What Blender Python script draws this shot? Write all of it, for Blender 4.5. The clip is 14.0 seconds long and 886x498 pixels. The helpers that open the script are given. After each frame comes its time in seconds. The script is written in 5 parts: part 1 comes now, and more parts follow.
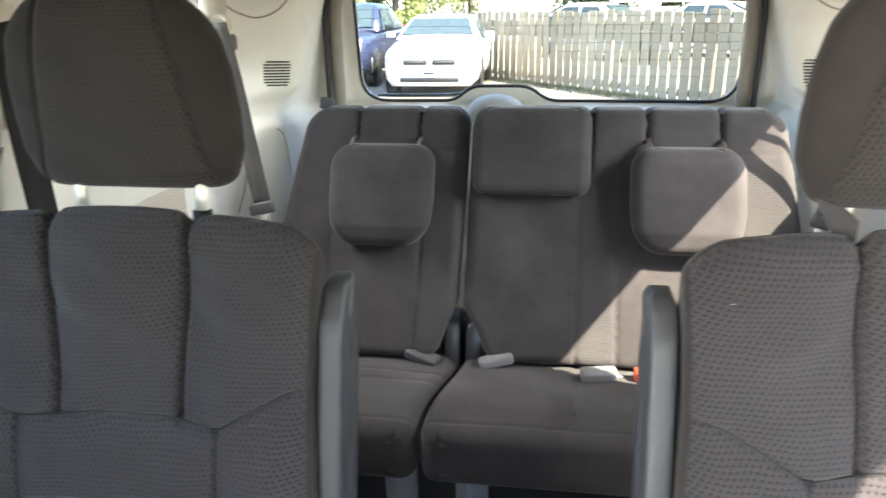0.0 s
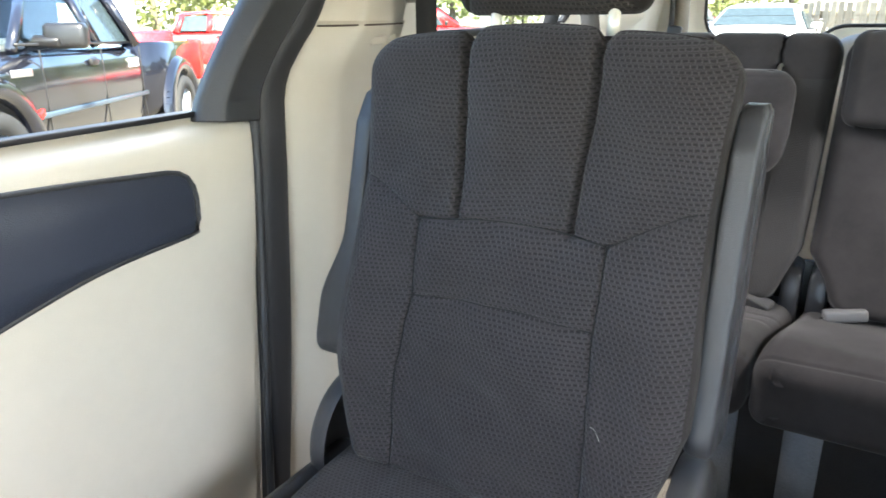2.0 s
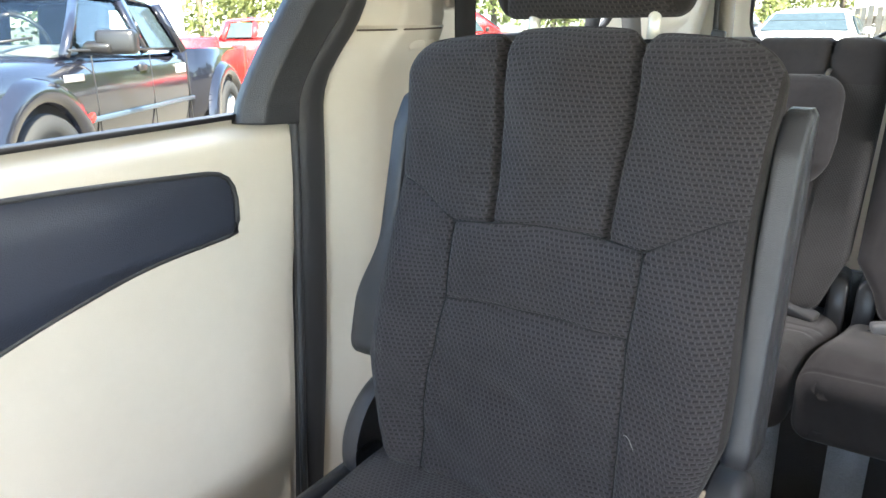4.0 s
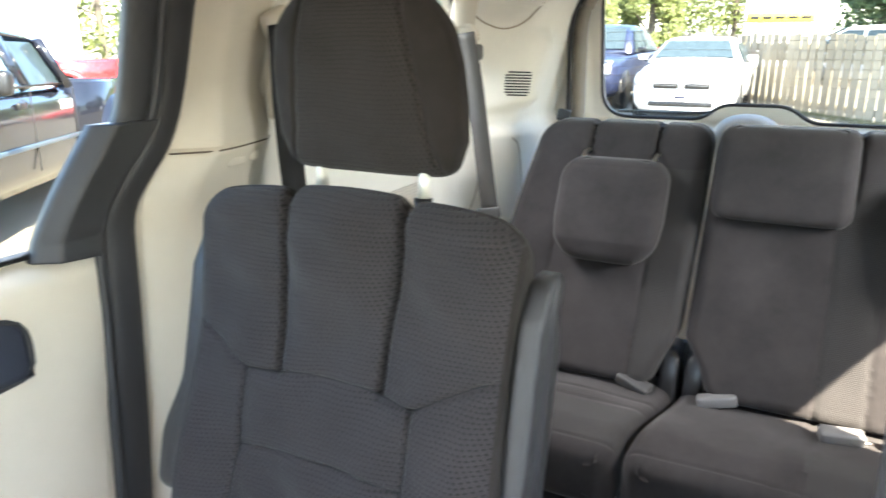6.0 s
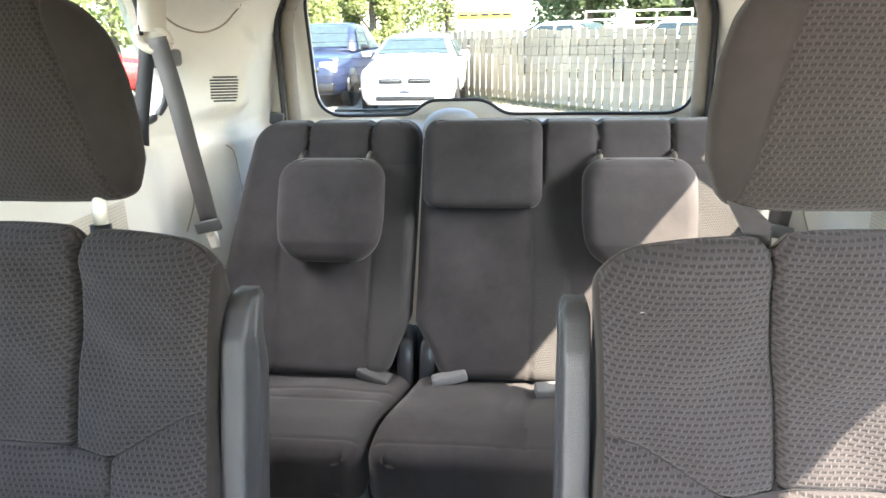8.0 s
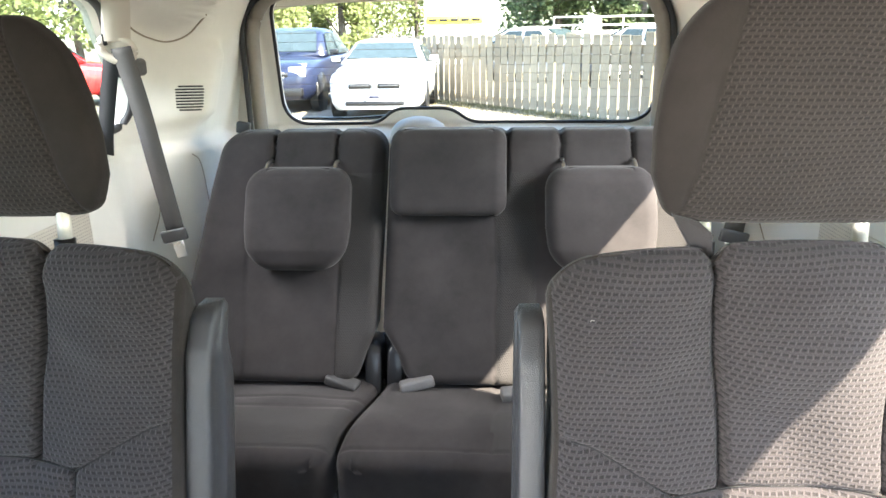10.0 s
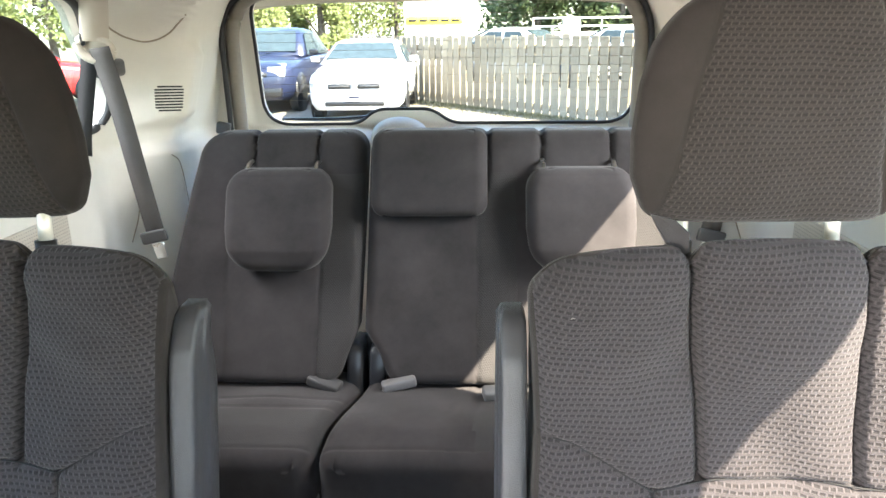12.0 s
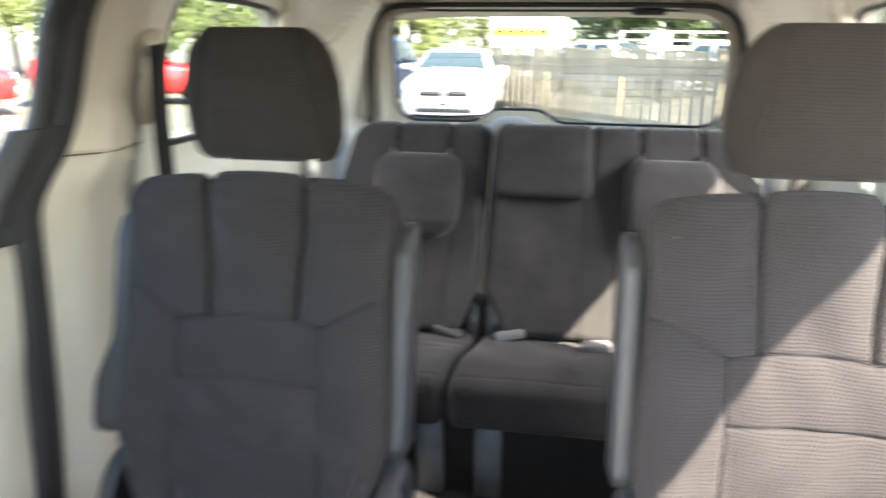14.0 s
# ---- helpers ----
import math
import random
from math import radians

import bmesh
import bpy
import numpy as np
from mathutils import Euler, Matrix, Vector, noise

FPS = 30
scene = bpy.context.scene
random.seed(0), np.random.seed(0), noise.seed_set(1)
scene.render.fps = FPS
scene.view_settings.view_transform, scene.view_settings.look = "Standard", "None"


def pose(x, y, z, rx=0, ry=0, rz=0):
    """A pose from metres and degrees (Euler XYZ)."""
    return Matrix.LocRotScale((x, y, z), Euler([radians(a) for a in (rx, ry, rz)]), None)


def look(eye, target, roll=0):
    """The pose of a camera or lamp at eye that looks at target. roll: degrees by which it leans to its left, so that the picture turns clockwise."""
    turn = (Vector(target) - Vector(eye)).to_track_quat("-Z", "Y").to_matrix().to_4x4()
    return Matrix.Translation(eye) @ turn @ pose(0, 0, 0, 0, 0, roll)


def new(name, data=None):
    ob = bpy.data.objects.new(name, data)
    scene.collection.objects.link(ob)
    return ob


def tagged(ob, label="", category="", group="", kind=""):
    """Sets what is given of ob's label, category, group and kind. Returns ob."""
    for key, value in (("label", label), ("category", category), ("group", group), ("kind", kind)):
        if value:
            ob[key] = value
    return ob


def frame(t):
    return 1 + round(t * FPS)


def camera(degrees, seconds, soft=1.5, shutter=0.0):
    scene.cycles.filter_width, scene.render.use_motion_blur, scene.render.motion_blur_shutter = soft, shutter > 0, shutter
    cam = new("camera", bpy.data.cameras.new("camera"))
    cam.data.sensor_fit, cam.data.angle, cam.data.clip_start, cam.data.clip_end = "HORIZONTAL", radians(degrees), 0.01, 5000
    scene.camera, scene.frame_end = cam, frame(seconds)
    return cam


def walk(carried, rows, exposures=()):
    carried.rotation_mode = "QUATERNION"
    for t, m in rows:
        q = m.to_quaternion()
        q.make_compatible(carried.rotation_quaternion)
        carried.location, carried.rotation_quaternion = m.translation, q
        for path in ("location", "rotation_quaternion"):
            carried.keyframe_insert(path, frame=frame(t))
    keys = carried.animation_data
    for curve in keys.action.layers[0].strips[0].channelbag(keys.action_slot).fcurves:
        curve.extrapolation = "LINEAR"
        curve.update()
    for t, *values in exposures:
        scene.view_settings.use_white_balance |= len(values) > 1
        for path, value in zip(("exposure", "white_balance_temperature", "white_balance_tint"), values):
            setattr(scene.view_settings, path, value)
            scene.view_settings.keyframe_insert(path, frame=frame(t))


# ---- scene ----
cam = camera(64.2, 14.0, shutter=0.5)
PATH = [
    (0, (0.033, 0.008, 1.559), (-0.244, 1.881, 0.914), -0.8),
    (0.5, (-0.039, -0.009, 1.525), (-0.449, 1.841, 0.884), -0.7),
    (1, (-0.075, -0.055, 1.445), (-0.756, 1.713, 0.805), -0.8),
    (1.5, (-0.084, -0.07, 1.39), (-0.935, 1.621, 0.747), -0.9),
    (2, (-0.08, -0.073, 1.386), (-1.06, 1.55, 0.748), -0.8),
    (2.5, (-0.081, -0.074, 1.382), (-1.106, 1.523, 0.749), -0.8),
    (5, (-0.059, -0.062, 1.387), (-1.143, 1.502, 0.772), -1.0),
    (5.5, (-0.014, -0.029, 1.445), (-1.064, 1.566, 0.85), -0.7),
    (6, (0.047, 0.025, 1.532), (-0.843, 1.719, 0.95), -0.5),
    (6.5, (0.092, 0.034, 1.531), (-0.642, 1.8, 0.945), -0.8),
    (7, (0.112, 0.038, 1.539), (-0.333, 1.896, 0.945), -0.9),
    (7.5, (0.102, 0.047, 1.535), (-0.196, 1.932, 0.936), -1.5),
    (8, (0.1, 0.045, 1.541), (-0.129, 1.94, 0.944), -1.3),
    (10.5, (0.115, 0.018, 1.561), (-0.022, 1.925, 0.974), -1.0),
    (11, (0.114, 0.011, 1.568), (-0.005, 1.918, 0.978), -0.9),
    (11.5, (0.106, 0.015, 1.564), (0.0, 1.924, 0.975), -0.9),
    (12, (0.112, 0.019, 1.556), (0.018, 1.929, 0.969), -0.8),
    (12.5, (0.106, 0.022, 1.555), (0.024, 1.932, 0.967), -0.8),
    (13, (0.092, 0.029, 1.551), (0.023, 1.939, 0.963), -0.7),
    (13.5, (0.076, -0.083, 1.591), (-0.001, 1.828, 1.006), -0.8),
    (13.6, (0.057, -0.148, 1.58), (-0.041, 1.764, 1.002), -0.6),
    (13.8, (0.045, -0.246, 1.567), (-0.103, 1.663, 0.987), -0.7),
    (13.9, (0.048, -0.284, 1.561), (-0.157, 1.622, 0.99), -0.3),
    (14, (0.035, -0.327, 1.557), (-0.266, 1.569, 0.996), 0.5),
]
walk(cam, [(t, look(eye, target, roll)) for t, eye, target, roll in PATH], [(0.0, 3.38), (1.0, 3.44), (5.0, 3.48), (6.0, 3.50), (7.2, 3.65), (8.2, 3.65), (10.3, 3.44), (13.0, 3.40), (14.0, 3.26)])

# ---- world, sun and exposure ----
SUN_FROM = Vector((0.66, -0.385, 0.73)).normalized()
world = bpy.data.worlds.new("sky")
scene.world = world
world.use_nodes = True
wn = world.node_tree
sky = wn.nodes.new("ShaderNodeTexSky")
sky.sky_type, sky.sun_disc = "NISHITA", False
sky.sun_elevation = math.asin(SUN_FROM.z)
sky.sun_rotation = math.atan2(SUN_FROM.x, SUN_FROM.y)
wn.links.new(sky.outputs[0], wn.nodes["Background"].inputs[0])
wn.nodes["Background"].inputs[1].default_value = 0.15
sun = new("sun", bpy.data.lights.new("sun", "SUN"))
sun.data.energy, sun.data.angle, sun.data.color = 5.0, radians(0.55), (1.0, 0.88, 0.70)
sun.matrix_world = look(SUN_FROM * 50, (0, 0, 0))


def window_fill(name, eye, target, width, height, watts, tint=(1.0, 0.97, 0.93), spread=180):
    """An added area lamp that stands in for daylight through a window."""
    lamp = new(name, bpy.data.lights.new(name, "AREA"))
    lamp.data.shape, lamp.data.size, lamp.data.size_y = "RECTANGLE", width, height
    lamp.data.energy, lamp.data.color = watts, tint
    lamp.data.spread = radians(spread)
    lamp.matrix_world = look(eye, target)


# Fill lamps added at the front windows, aimed to balance the second row.
window_fill("windscreen_fill", (0, -1.40, 1.37), (0, 1.0, 1.12), 1.15, 0.50, 0.40, (0.72, 0.87, 1.0))
window_fill("right_window_fill", (0.79, -0.25, 1.44), (-0.79, -0.33, 1.06), 0.9, 0.34, 0.42, (1.0, 0.97, 0.94), 70)
window_fill("left_window_fill", (-0.76, -0.98, 1.44), (0.92, 0.45, 1.14), 0.6, 0.34, 2.5, (1.0, 0.95, 0.89), 66)
# Fill lamps added outside the quarter windows to lift the third row.
window_fill("right_quarter_fill", (1.32, 1.20, 1.78), (-0.30, 1.62, 1.20), 0.7, 0.45, 6.0, (1.0, 0.96, 0.93))
window_fill("left_quarter_fill", (-1.12, 1.33, 1.92), (-0.2, 1.33, 1.15), 0.7, 0.34, 3.0, (1.0, 0.95, 0.92))


# ---- materials ----
class Nodes:
    def __init__(self, name):
        self.mat = bpy.data.materials.new(name)
        self.mat.use_nodes = True
        self.t = self.mat.node_tree
        self.bsdf = self.t.nodes["Principled BSDF"]

    def add(self, kind, **settings):
        n = self.t.nodes.new(kind)
        for key, value in settings.items():
            n.inputs[key].default_value = value
        return n

    def link(self, a, b):
        self.t.links.new(a, b)

    def math(self, op, a, b=0.0):
        n = self.t.nodes.new("ShaderNodeMath")
        n.operation = op
        for slot, v in zip(n.inputs, (a, b)):
            if isinstance(v, (int, float)):
                slot.default_value = v
            else:
                self.link(v, slot)
        return n.outputs[0]

    def coords(self, scale=(1, 1, 1), rot=(0, 0, 0)):
        c = self.add("ShaderNodeTexCoord")
        m = self.add("ShaderNodeMapping")
        m.inputs["Scale"].default_value = scale
        m.inputs["Rotation"].default_value = rot
        self.link(c.outputs["Object"], m.inputs[0])
        return m.outputs[0]

    def noise(self, scale, detail=3.0, vec=None, rough=0.55):
        n = self.add("ShaderNodeTexNoise", Scale=scale, Detail=detail, Roughness=rough)
        self.link(vec or self.coords(), n.inputs["Vector"])
        return n.outputs["Fac"]

    def ramp(self, fac, stops):
        r = self.t.nodes.new("ShaderNodeValToRGB")
        while len(r.color_ramp.elements) < len(stops):
            r.color_ramp.elements.new(0.5)
        for e, (p, c) in zip(r.color_ramp.elements, stops):
            e.position, e.color = p, (*c, 1)
        self.link(fac, r.inputs[0])
        return r.outputs[0]

    def mix(self, fac, a, b):
        m = self.t.nodes.new("ShaderNodeMix")
        m.data_type = "RGBA"
        for slot, v in ((m.inputs[0], fac), (m.inputs[6], a), (m.inputs[7], b)):
            if isinstance(v, (int, float)):
                slot.default_value = v
            elif isinstance(v, tuple):
                slot.default_value = (*v, 1)
            else:
                self.link(v, slot)
        return m.outputs[2]

    def bump(self, height, strength=0.3, distance=0.002):
        b = self.add("ShaderNodeBump", Strength=strength, Distance=distance)
        self.link(height, b.inputs["Height"])
        self.link(b.outputs[0], self.bsdf.inputs["Normal"])

    def done(self, colour=None, rough=None, metal=0.0, **more):
        for slot, v in (("Base Color", colour), ("Roughness", rough), ("Metallic", metal)):
            if isinstance(v, tuple):
                self.bsdf.inputs[slot].default_value = (*v, 1)
            elif isinstance(v, (int, float)):
                self.bsdf.inputs[slot].default_value = v
            elif v is not None:
                self.link(v, self.bsdf.inputs[slot])
        for slot, v in more.items():
            self.bsdf.inputs[slot.replace("_", " ")].default_value = v
        return self.mat


def shade(c, k):
    return tuple(min(1.0, v * k) for v in c)


def plain(name, colour, rough=0.5, metal=0.0, vary=0.12, scale=9.0, grain=0.0, grain_scale=900.0, grain_depth=0.0006, **more):
    n = Nodes(name)
    big, fine = n.noise(scale, 4), n.noise(scale * 14, 3)
    both = n.math("ADD", n.math("MULTIPLY", big, 0.65), n.math("MULTIPLY", fine, 0.35))
    col = n.ramp(both, [(0.3, shade(colour, 1 - vary)), (0.7, shade(colour, 1 + vary))])
    r = n.math("ADD", rough - 0.06, n.math("MULTIPLY", big, 0.12))
    if grain:
        v = n.add("ShaderNodeTexVoronoi", Scale=grain_scale)
        n.link(n.coords(), v.inputs["Vector"])
        n.bump(v.outputs["Distance"], grain, grain_depth)
    return n.done(col, r, metal, **more)


def waffle(name, colour, step_x=0.0059, step_z=0.0048, strength=0.6, contrast=0.70, slope=0.0, tick_gain=1.0):
    """Woven seat cloth: staggered rows of short sunken dashes with a pale thread between neighbours, lint and wear."""
    n = Nodes(name)
    c = n.coords()
    warp, wave, jitter = n.noise(5.0, 2, c), n.noise(30.0, 2, c), n.noise(260.0, 2, c)
    s = n.add("ShaderNodeSeparateXYZ")
    n.link(c, s.inputs[0])
    shift = n.math("ADD", n.math("MULTIPLY", warp, 0.028), n.math("ADD", n.math("MULTIPLY", wave, 0.003), n.math("MULTIPLY", jitter, 0.0012)))
    up = n.math("ADD", s.outputs[2], n.math("MULTIPLY", s.outputs[1], slope))
    pz = n.math("DIVIDE", n.math("ADD", up, shift), step_z)
    row, lean = n.math("FLOOR", pz), n.math("MULTIPLY", n.math("SUBTRACT", n.math("FRACT", pz), 0.5), 0.22)
    px = n.math("ADD", n.math("DIVIDE", n.math("ADD", s.outputs[0], n.math("MULTIPLY", shift, 0.7)), step_x), n.math("ADD", n.math("MULTIPLY", row, 0.43), lean))
    u = n.math("ABSOLUTE", n.math("SUBTRACT", n.math("FRACT", px), 0.5))
    v = n.math("ABSOLUTE", n.math("SUBTRACT", n.math("FRACT", pz), 0.5))

    def within(a, edge, soft):
        k = n.math("MULTIPLY", n.math("SUBTRACT", edge, a), 1.0 / soft)
        return n.math("MAXIMUM", n.math("MINIMUM", n.math("ADD", k, 0.5), 1.0), 0.0)

    hole = n.math("MULTIPLY", within(u, 0.34, 0.13), within(v, 0.21, 0.16))
    tick = n.math("MULTIPLY", n.math("SUBTRACT", 1.0, within(u, 0.43, 0.08)), within(v, 0.30, 0.20))
    thread = n.noise(1100, 2, c)
    n.bump(n.math("ADD", n.math("SUBTRACT", n.math("MULTIPLY", thread, 0.5), hole), n.math("MULTIPLY", tick, 0.4)), strength, 0.0011)
    wear, blot = n.noise(14, 5, c), n.noise(3.5, 3, c)
    both = n.math("ADD", n.math("MULTIPLY", wear, 0.6), n.math("MULTIPLY", blot, 0.4))
    base = n.ramp(both, [(0.33, shade(colour, 0.78)), (0.68, shade(colour, 1.22))])
    ground = n.mix(n.math("MULTIPLY", n.math("MAXIMUM", n.math("SUBTRACT", thread, 0.35), 0.0), 1.5), shade_of(n, base), shade(colour, 2.0))
    lint = n.math("MULTIPLY", n.math("MAXIMUM", n.math("SUBTRACT", n.noise(75, 4, c, 0.7), 0.70), 0.0), 3.0)
    lit = n.mix(n.math("MULTIPLY", tick, n.math("MULTIPLY", n.math("ADD", 0.2, n.math("MULTIPLY", jitter, 0.7)), tick_gain)), ground, shade(colour, 2.05))
    lit = n.mix(n.math("MINIMUM", lint, 0.6), lit, shade(colour, 3.5))
    # The shade inside the sunken dashes is painted into the base colour.
    col = n.mix(n.math("MULTIPLY", hole, contrast), lit, shade(colour, 0.36))
    return n.done(col, 0.9, 0.0, Specular_IOR_Level=0.2, Sheen_Weight=0.08, Sheen_Roughness=0.5)


def shade_of(n, base):
    """The base tone, slightly deepened between threads."""
    return n.mix(0.15, base, (0.02, 0.019, 0.019))


def suede(name, colour, sheen=0.30):
    n = Nodes(name)
    c = n.coords()
    nap, fine, lint = n.noise(9, 6, c, 0.65), n.noise(700, 3, c), n.noise(110, 4, c, 0.7)
    col = n.ramp(nap, [(0.3, shade(colour, 0.65)), (0.7, shade(colour, 1.4))])
    col = n.mix(n.math("MINIMUM", n.math("MULTIPLY", n.math("MAXIMUM", n.math("SUBTRACT", lint, 0.73), 0.0), 5.0), 0.6), col, shade(colour, 4.0))
    col = n.mix(n.math("MULTIPLY", fine, 0.35), col, shade(colour, 1.5))
    n.bump(fine, 0.35, 0.0012)
    return n.done(col, 0.92, 0.0, Specular_IOR_Level=0.2, Sheen_Weight=sheen, Sheen_Roughness=0.40)


def paint(name, colour, rough=0.25, vary=0.05, coat=0.6, spec=0.5):
    n = Nodes(name)
    dust = n.noise(3.0, 5)
    col = n.ramp(dust, [(0.35, shade(colour, 1 - vary)), (0.7, shade(colour, 1 + vary))])
    r = n.math("ADD", rough - 0.08, n.math("MULTIPLY", dust, 0.2))
    return n.done(col, r, 0.0, Coat_Weight=coat, Coat_Roughness=0.06, Specular_IOR_Level=spec)


def glass(name, tint=(0.93, 0.96, 0.95), sheen=0.025):
    """Thin clear glass: straight through, with a mirror image that grows at a slant."""
    n = Nodes(name)
    smear = n.noise(4.0, 4)
    clear = n.add("ShaderNodeBsdfTransparent", Color=(*tint, 1))
    gloss = n.add("ShaderNodeBsdfGlossy", Roughness=0.02)
    n.link(n.math("MULTIPLY", smear, 0.04), gloss.inputs["Roughness"])
    facing = n.add("ShaderNodeLayerWeight", Blend=0.5)
    amount = n.math("ADD", n.math("MULTIPLY", n.math("POWER", facing.outputs["Facing"], 4.0), 0.35), sheen)
    mixed = n.add("ShaderNodeMixShader")
    n.link(amount, mixed.inputs[0])
    n.link(clear.outputs[0], mixed.inputs[1])
    n.link(gloss.outputs[0], mixed.inputs[2])
    n.link(mixed.outputs[0], n.t.nodes["Material Output"].inputs["Surface"])
    return n.mat


CLOTH = waffle("waffle_cloth", (0.0305, 0.0272, 0.0290), tick_gain=1.1)
CLOTH_SEAT = waffle("waffle_cushion_cloth", (0.0375, 0.0340, 0.0355), slope=1.0, tick_gain=1.1)
CLOTH_HEAD = waffle("head_waffle_cloth", (0.0255, 0.0215, 0.0199), 0.0060, 0.0047, 0.4, 0.60, 0.0, 1.5)
CLOTH_BENCH = waffle("bench_waffle_cloth", (0.035, 0.0335, 0.034), 0.0056, 0.0040, 0.5, 0.6, 1.0)
CLOTH_FINE = waffle("fine_waffle_cloth", (0.035, 0.0335, 0.034), 0.0056, 0.0040, 0.5, 0.6, 0.5)
SUEDE = suede("dark_suede_cloth", (0.0318, 0.0292, 0.0302), 0.16)
SEAM_TONE = plain("dark_seam_tone", (0.009, 0.009, 0.010), 0.9, vary=0.2)
SUEDE_SIDE = suede("dark_side_cloth", (0.0228, 0.0194, 0.0180), 0.10)
BEIGE = plain("beige_plastic", (0.57, 0.52, 0.435), 0.42, vary=0.04, scale=3, grain=0.18, grain_scale=700)
PALE = plain("pale_trim_plastic", (0.74, 0.71, 0.64), 0.5, vary=0.04, scale=3, grain=0.18, grain_scale=700)
LINER = plain("headliner_cloth", (0.62, 0.56, 0.46), 0.9, vary=0.05, scale=5, grain=0.3, grain_scale=900)
GREY = plain("grey_grained_plastic", (0.037, 0.038, 0.042), 0.33, vary=0.14, scale=6, grain=0.5, grain_scale=1100, grain_depth=0.0006)
DARK = plain("dark_grained_plastic", (0.030, 0.031, 0.034), 0.45, vary=0.1, scale=6, grain=0.45, grain_scale=800, grain_depth=0.0008)
BLACK = plain("black_plastic", (0.012, 0.012, 0.013), 0.35, vary=0.15, scale=10, grain=0.15)
COVER = plain("glossy_black_plastic", (0.040, 0.041, 0.045), 0.30, vary=0.1, scale=8, grain=0.12)
NAVYVINYL = plain("navy_grained_vinyl", (0.031, 0.036, 0.052), 0.40, vary=0.1, scale=5, grain=0.35, grain_scale=650, grain_depth=0.0006)
RUBBER = plain("black_rubber", (0.018, 0.018, 0.02), 0.55, vary=0.15, scale=12)
CHROME = plain("brushed_steel", (0.72, 0.71, 0.68), 0.28, 1.0, vary=0.05, scale=30)
POST = plain("satin_steel_post", (0.78, 0.75, 0.66), 0.42, 0.35, vary=0.08, scale=30)
LEGSTEEL = plain("painted_grey_steel", (0.20, 0.22, 0.25), 0.45, 0.2, vary=0.2, scale=12, grain=0.7, grain_scale=260, grain_depth=0.002)
CARPET = plain("dark_carpet", (0.025, 0.024, 0.025), 0.95, vary=0.35, scale=16, grain=0.9, grain_scale=350, grain_depth=0.004)
WEB = plain("grey_webbing", (0.068, 0.064, 0.060), 0.8, vary=0.1, scale=20, grain=0.4, grain_scale=1100)
WEBDARK = plain("black_webbing", (0.011, 0.011, 0.012), 0.85, vary=0.1, scale=20, grain=0.4, grain_scale=1100)
BUCKLE = plain("grey_buckle_plastic", (0.15, 0.15, 0.155), 0.4, vary=0.08, scale=20, grain=0.2)
TONGUE = plain("dark_tongue_plastic", (0.06, 0.06, 0.062), 0.4, vary=0.08, scale=20, grain=0.2)
REDTAB = plain("red_release_plastic", (0.55, 0.07, 0.03), 0.4)
CLEAR = glass("window_glass")
TINT = glass("privacy_glass", (0.80, 0.86, 0.84))


# ---- mesh helpers ----
def link_part(name, mesh, material, parent=None, label="", smooth=True):
    mesh.materials.append(material)
    if smooth:
        mesh.polygons.foreach_set("use_smooth", [True] * len(mesh.polygons))
    ob = new(name, mesh)
    if parent is not None:
        ob.parent = parent
        if parent.parent is None:
            ob.matrix_parent_inverse = parent.matrix_basis.inverted()
    if label:
        ob["label"] = label
    return ob


def part(name, bm, material, parent=None, label="", smooth=True):
    """Links a bmesh as one mesh object under a thing or a part."""
    mesh = bpy.data.meshes.new(name)
    bmesh.ops.recalc_face_normals(bm, faces=bm.faces)
    bm.to_mesh(mesh)
    bm.free()
    return link_part(name, mesh, material, parent, label, smooth)


def surface(name, verts, faces, material, parent=None, label="", smooth=True):
    mesh = bpy.data.meshes.new(name)
    mesh.from_pydata([tuple(map(float, v)) for v in verts], [], faces)
    bm = bmesh.new()
    bm.from_mesh(mesh)
    bmesh.ops.recalc_face_normals(bm, faces=bm.faces)
    bm.to_mesh(mesh)
    bm.free()
    return link_part(name, mesh, material, parent, label, smooth)


def thing(name, at, label, category, group="", kind="", turn=(0, 0, 0)):
    e = new(name)
    e.matrix_basis = pose(*at, *turn)
    e.empty_display_size = 0.1
    return tagged(e, label, category, group, kind)


def box(size, at=(0, 0, 0), bevel=0.004, rot=(0, 0, 0), segments=2, bm=None):
    own = bmesh.new()
    bmesh.ops.create_cube(own, size=1.0)
    bmesh.ops.scale(own, vec=size, verts=own.verts)
    if bevel:
        bmesh.ops.bevel(own, geom=own.edges[:], offset=min(bevel, min(size) * 0.45), segments=segments, profile=0.5, affect="EDGES")
    bmesh.ops.transform(own, matrix=pose(*at, *rot), verts=own.verts)
    if bm is None:
        return own
    tmp = bpy.data.meshes.new("tmp")
    own.to_mesh(tmp)
    own.free()
    bm.from_mesh(tmp)
    bpy.data.meshes.remove(tmp)
    return bm


def sweep(points, profile, closed_ends=True):
    """A closed profile of (side, up) pairs carried along a line of points; returns a bmesh."""
    bm = bmesh.new()
    rings, pts = [], [Vector(p) for p in points]
    for i, p in enumerate(pts):
        d = (pts[min(i + 1, len(pts) - 1)] - pts[max(i - 1, 0)]).normalized()
        ref = Vector((0, 0, 1)) if abs(d.z) < 0.9 else Vector((0, 1, 0))
        side = d.cross(ref).normalized()
        up = side.cross(d)
        rings.append([bm.verts.new(p + side * a + up * b) for a, b in profile])
    n = len(profile)
    for a, b in zip(rings, rings[1:]):
        for k in range(n):
            bm.faces.new((a[k], a[(k + 1) % n], b[(k + 1) % n], b[k]))
    if closed_ends:
        bm.faces.new(rings[0])
        bm.faces.new(rings[-1][::-1])
    return bm


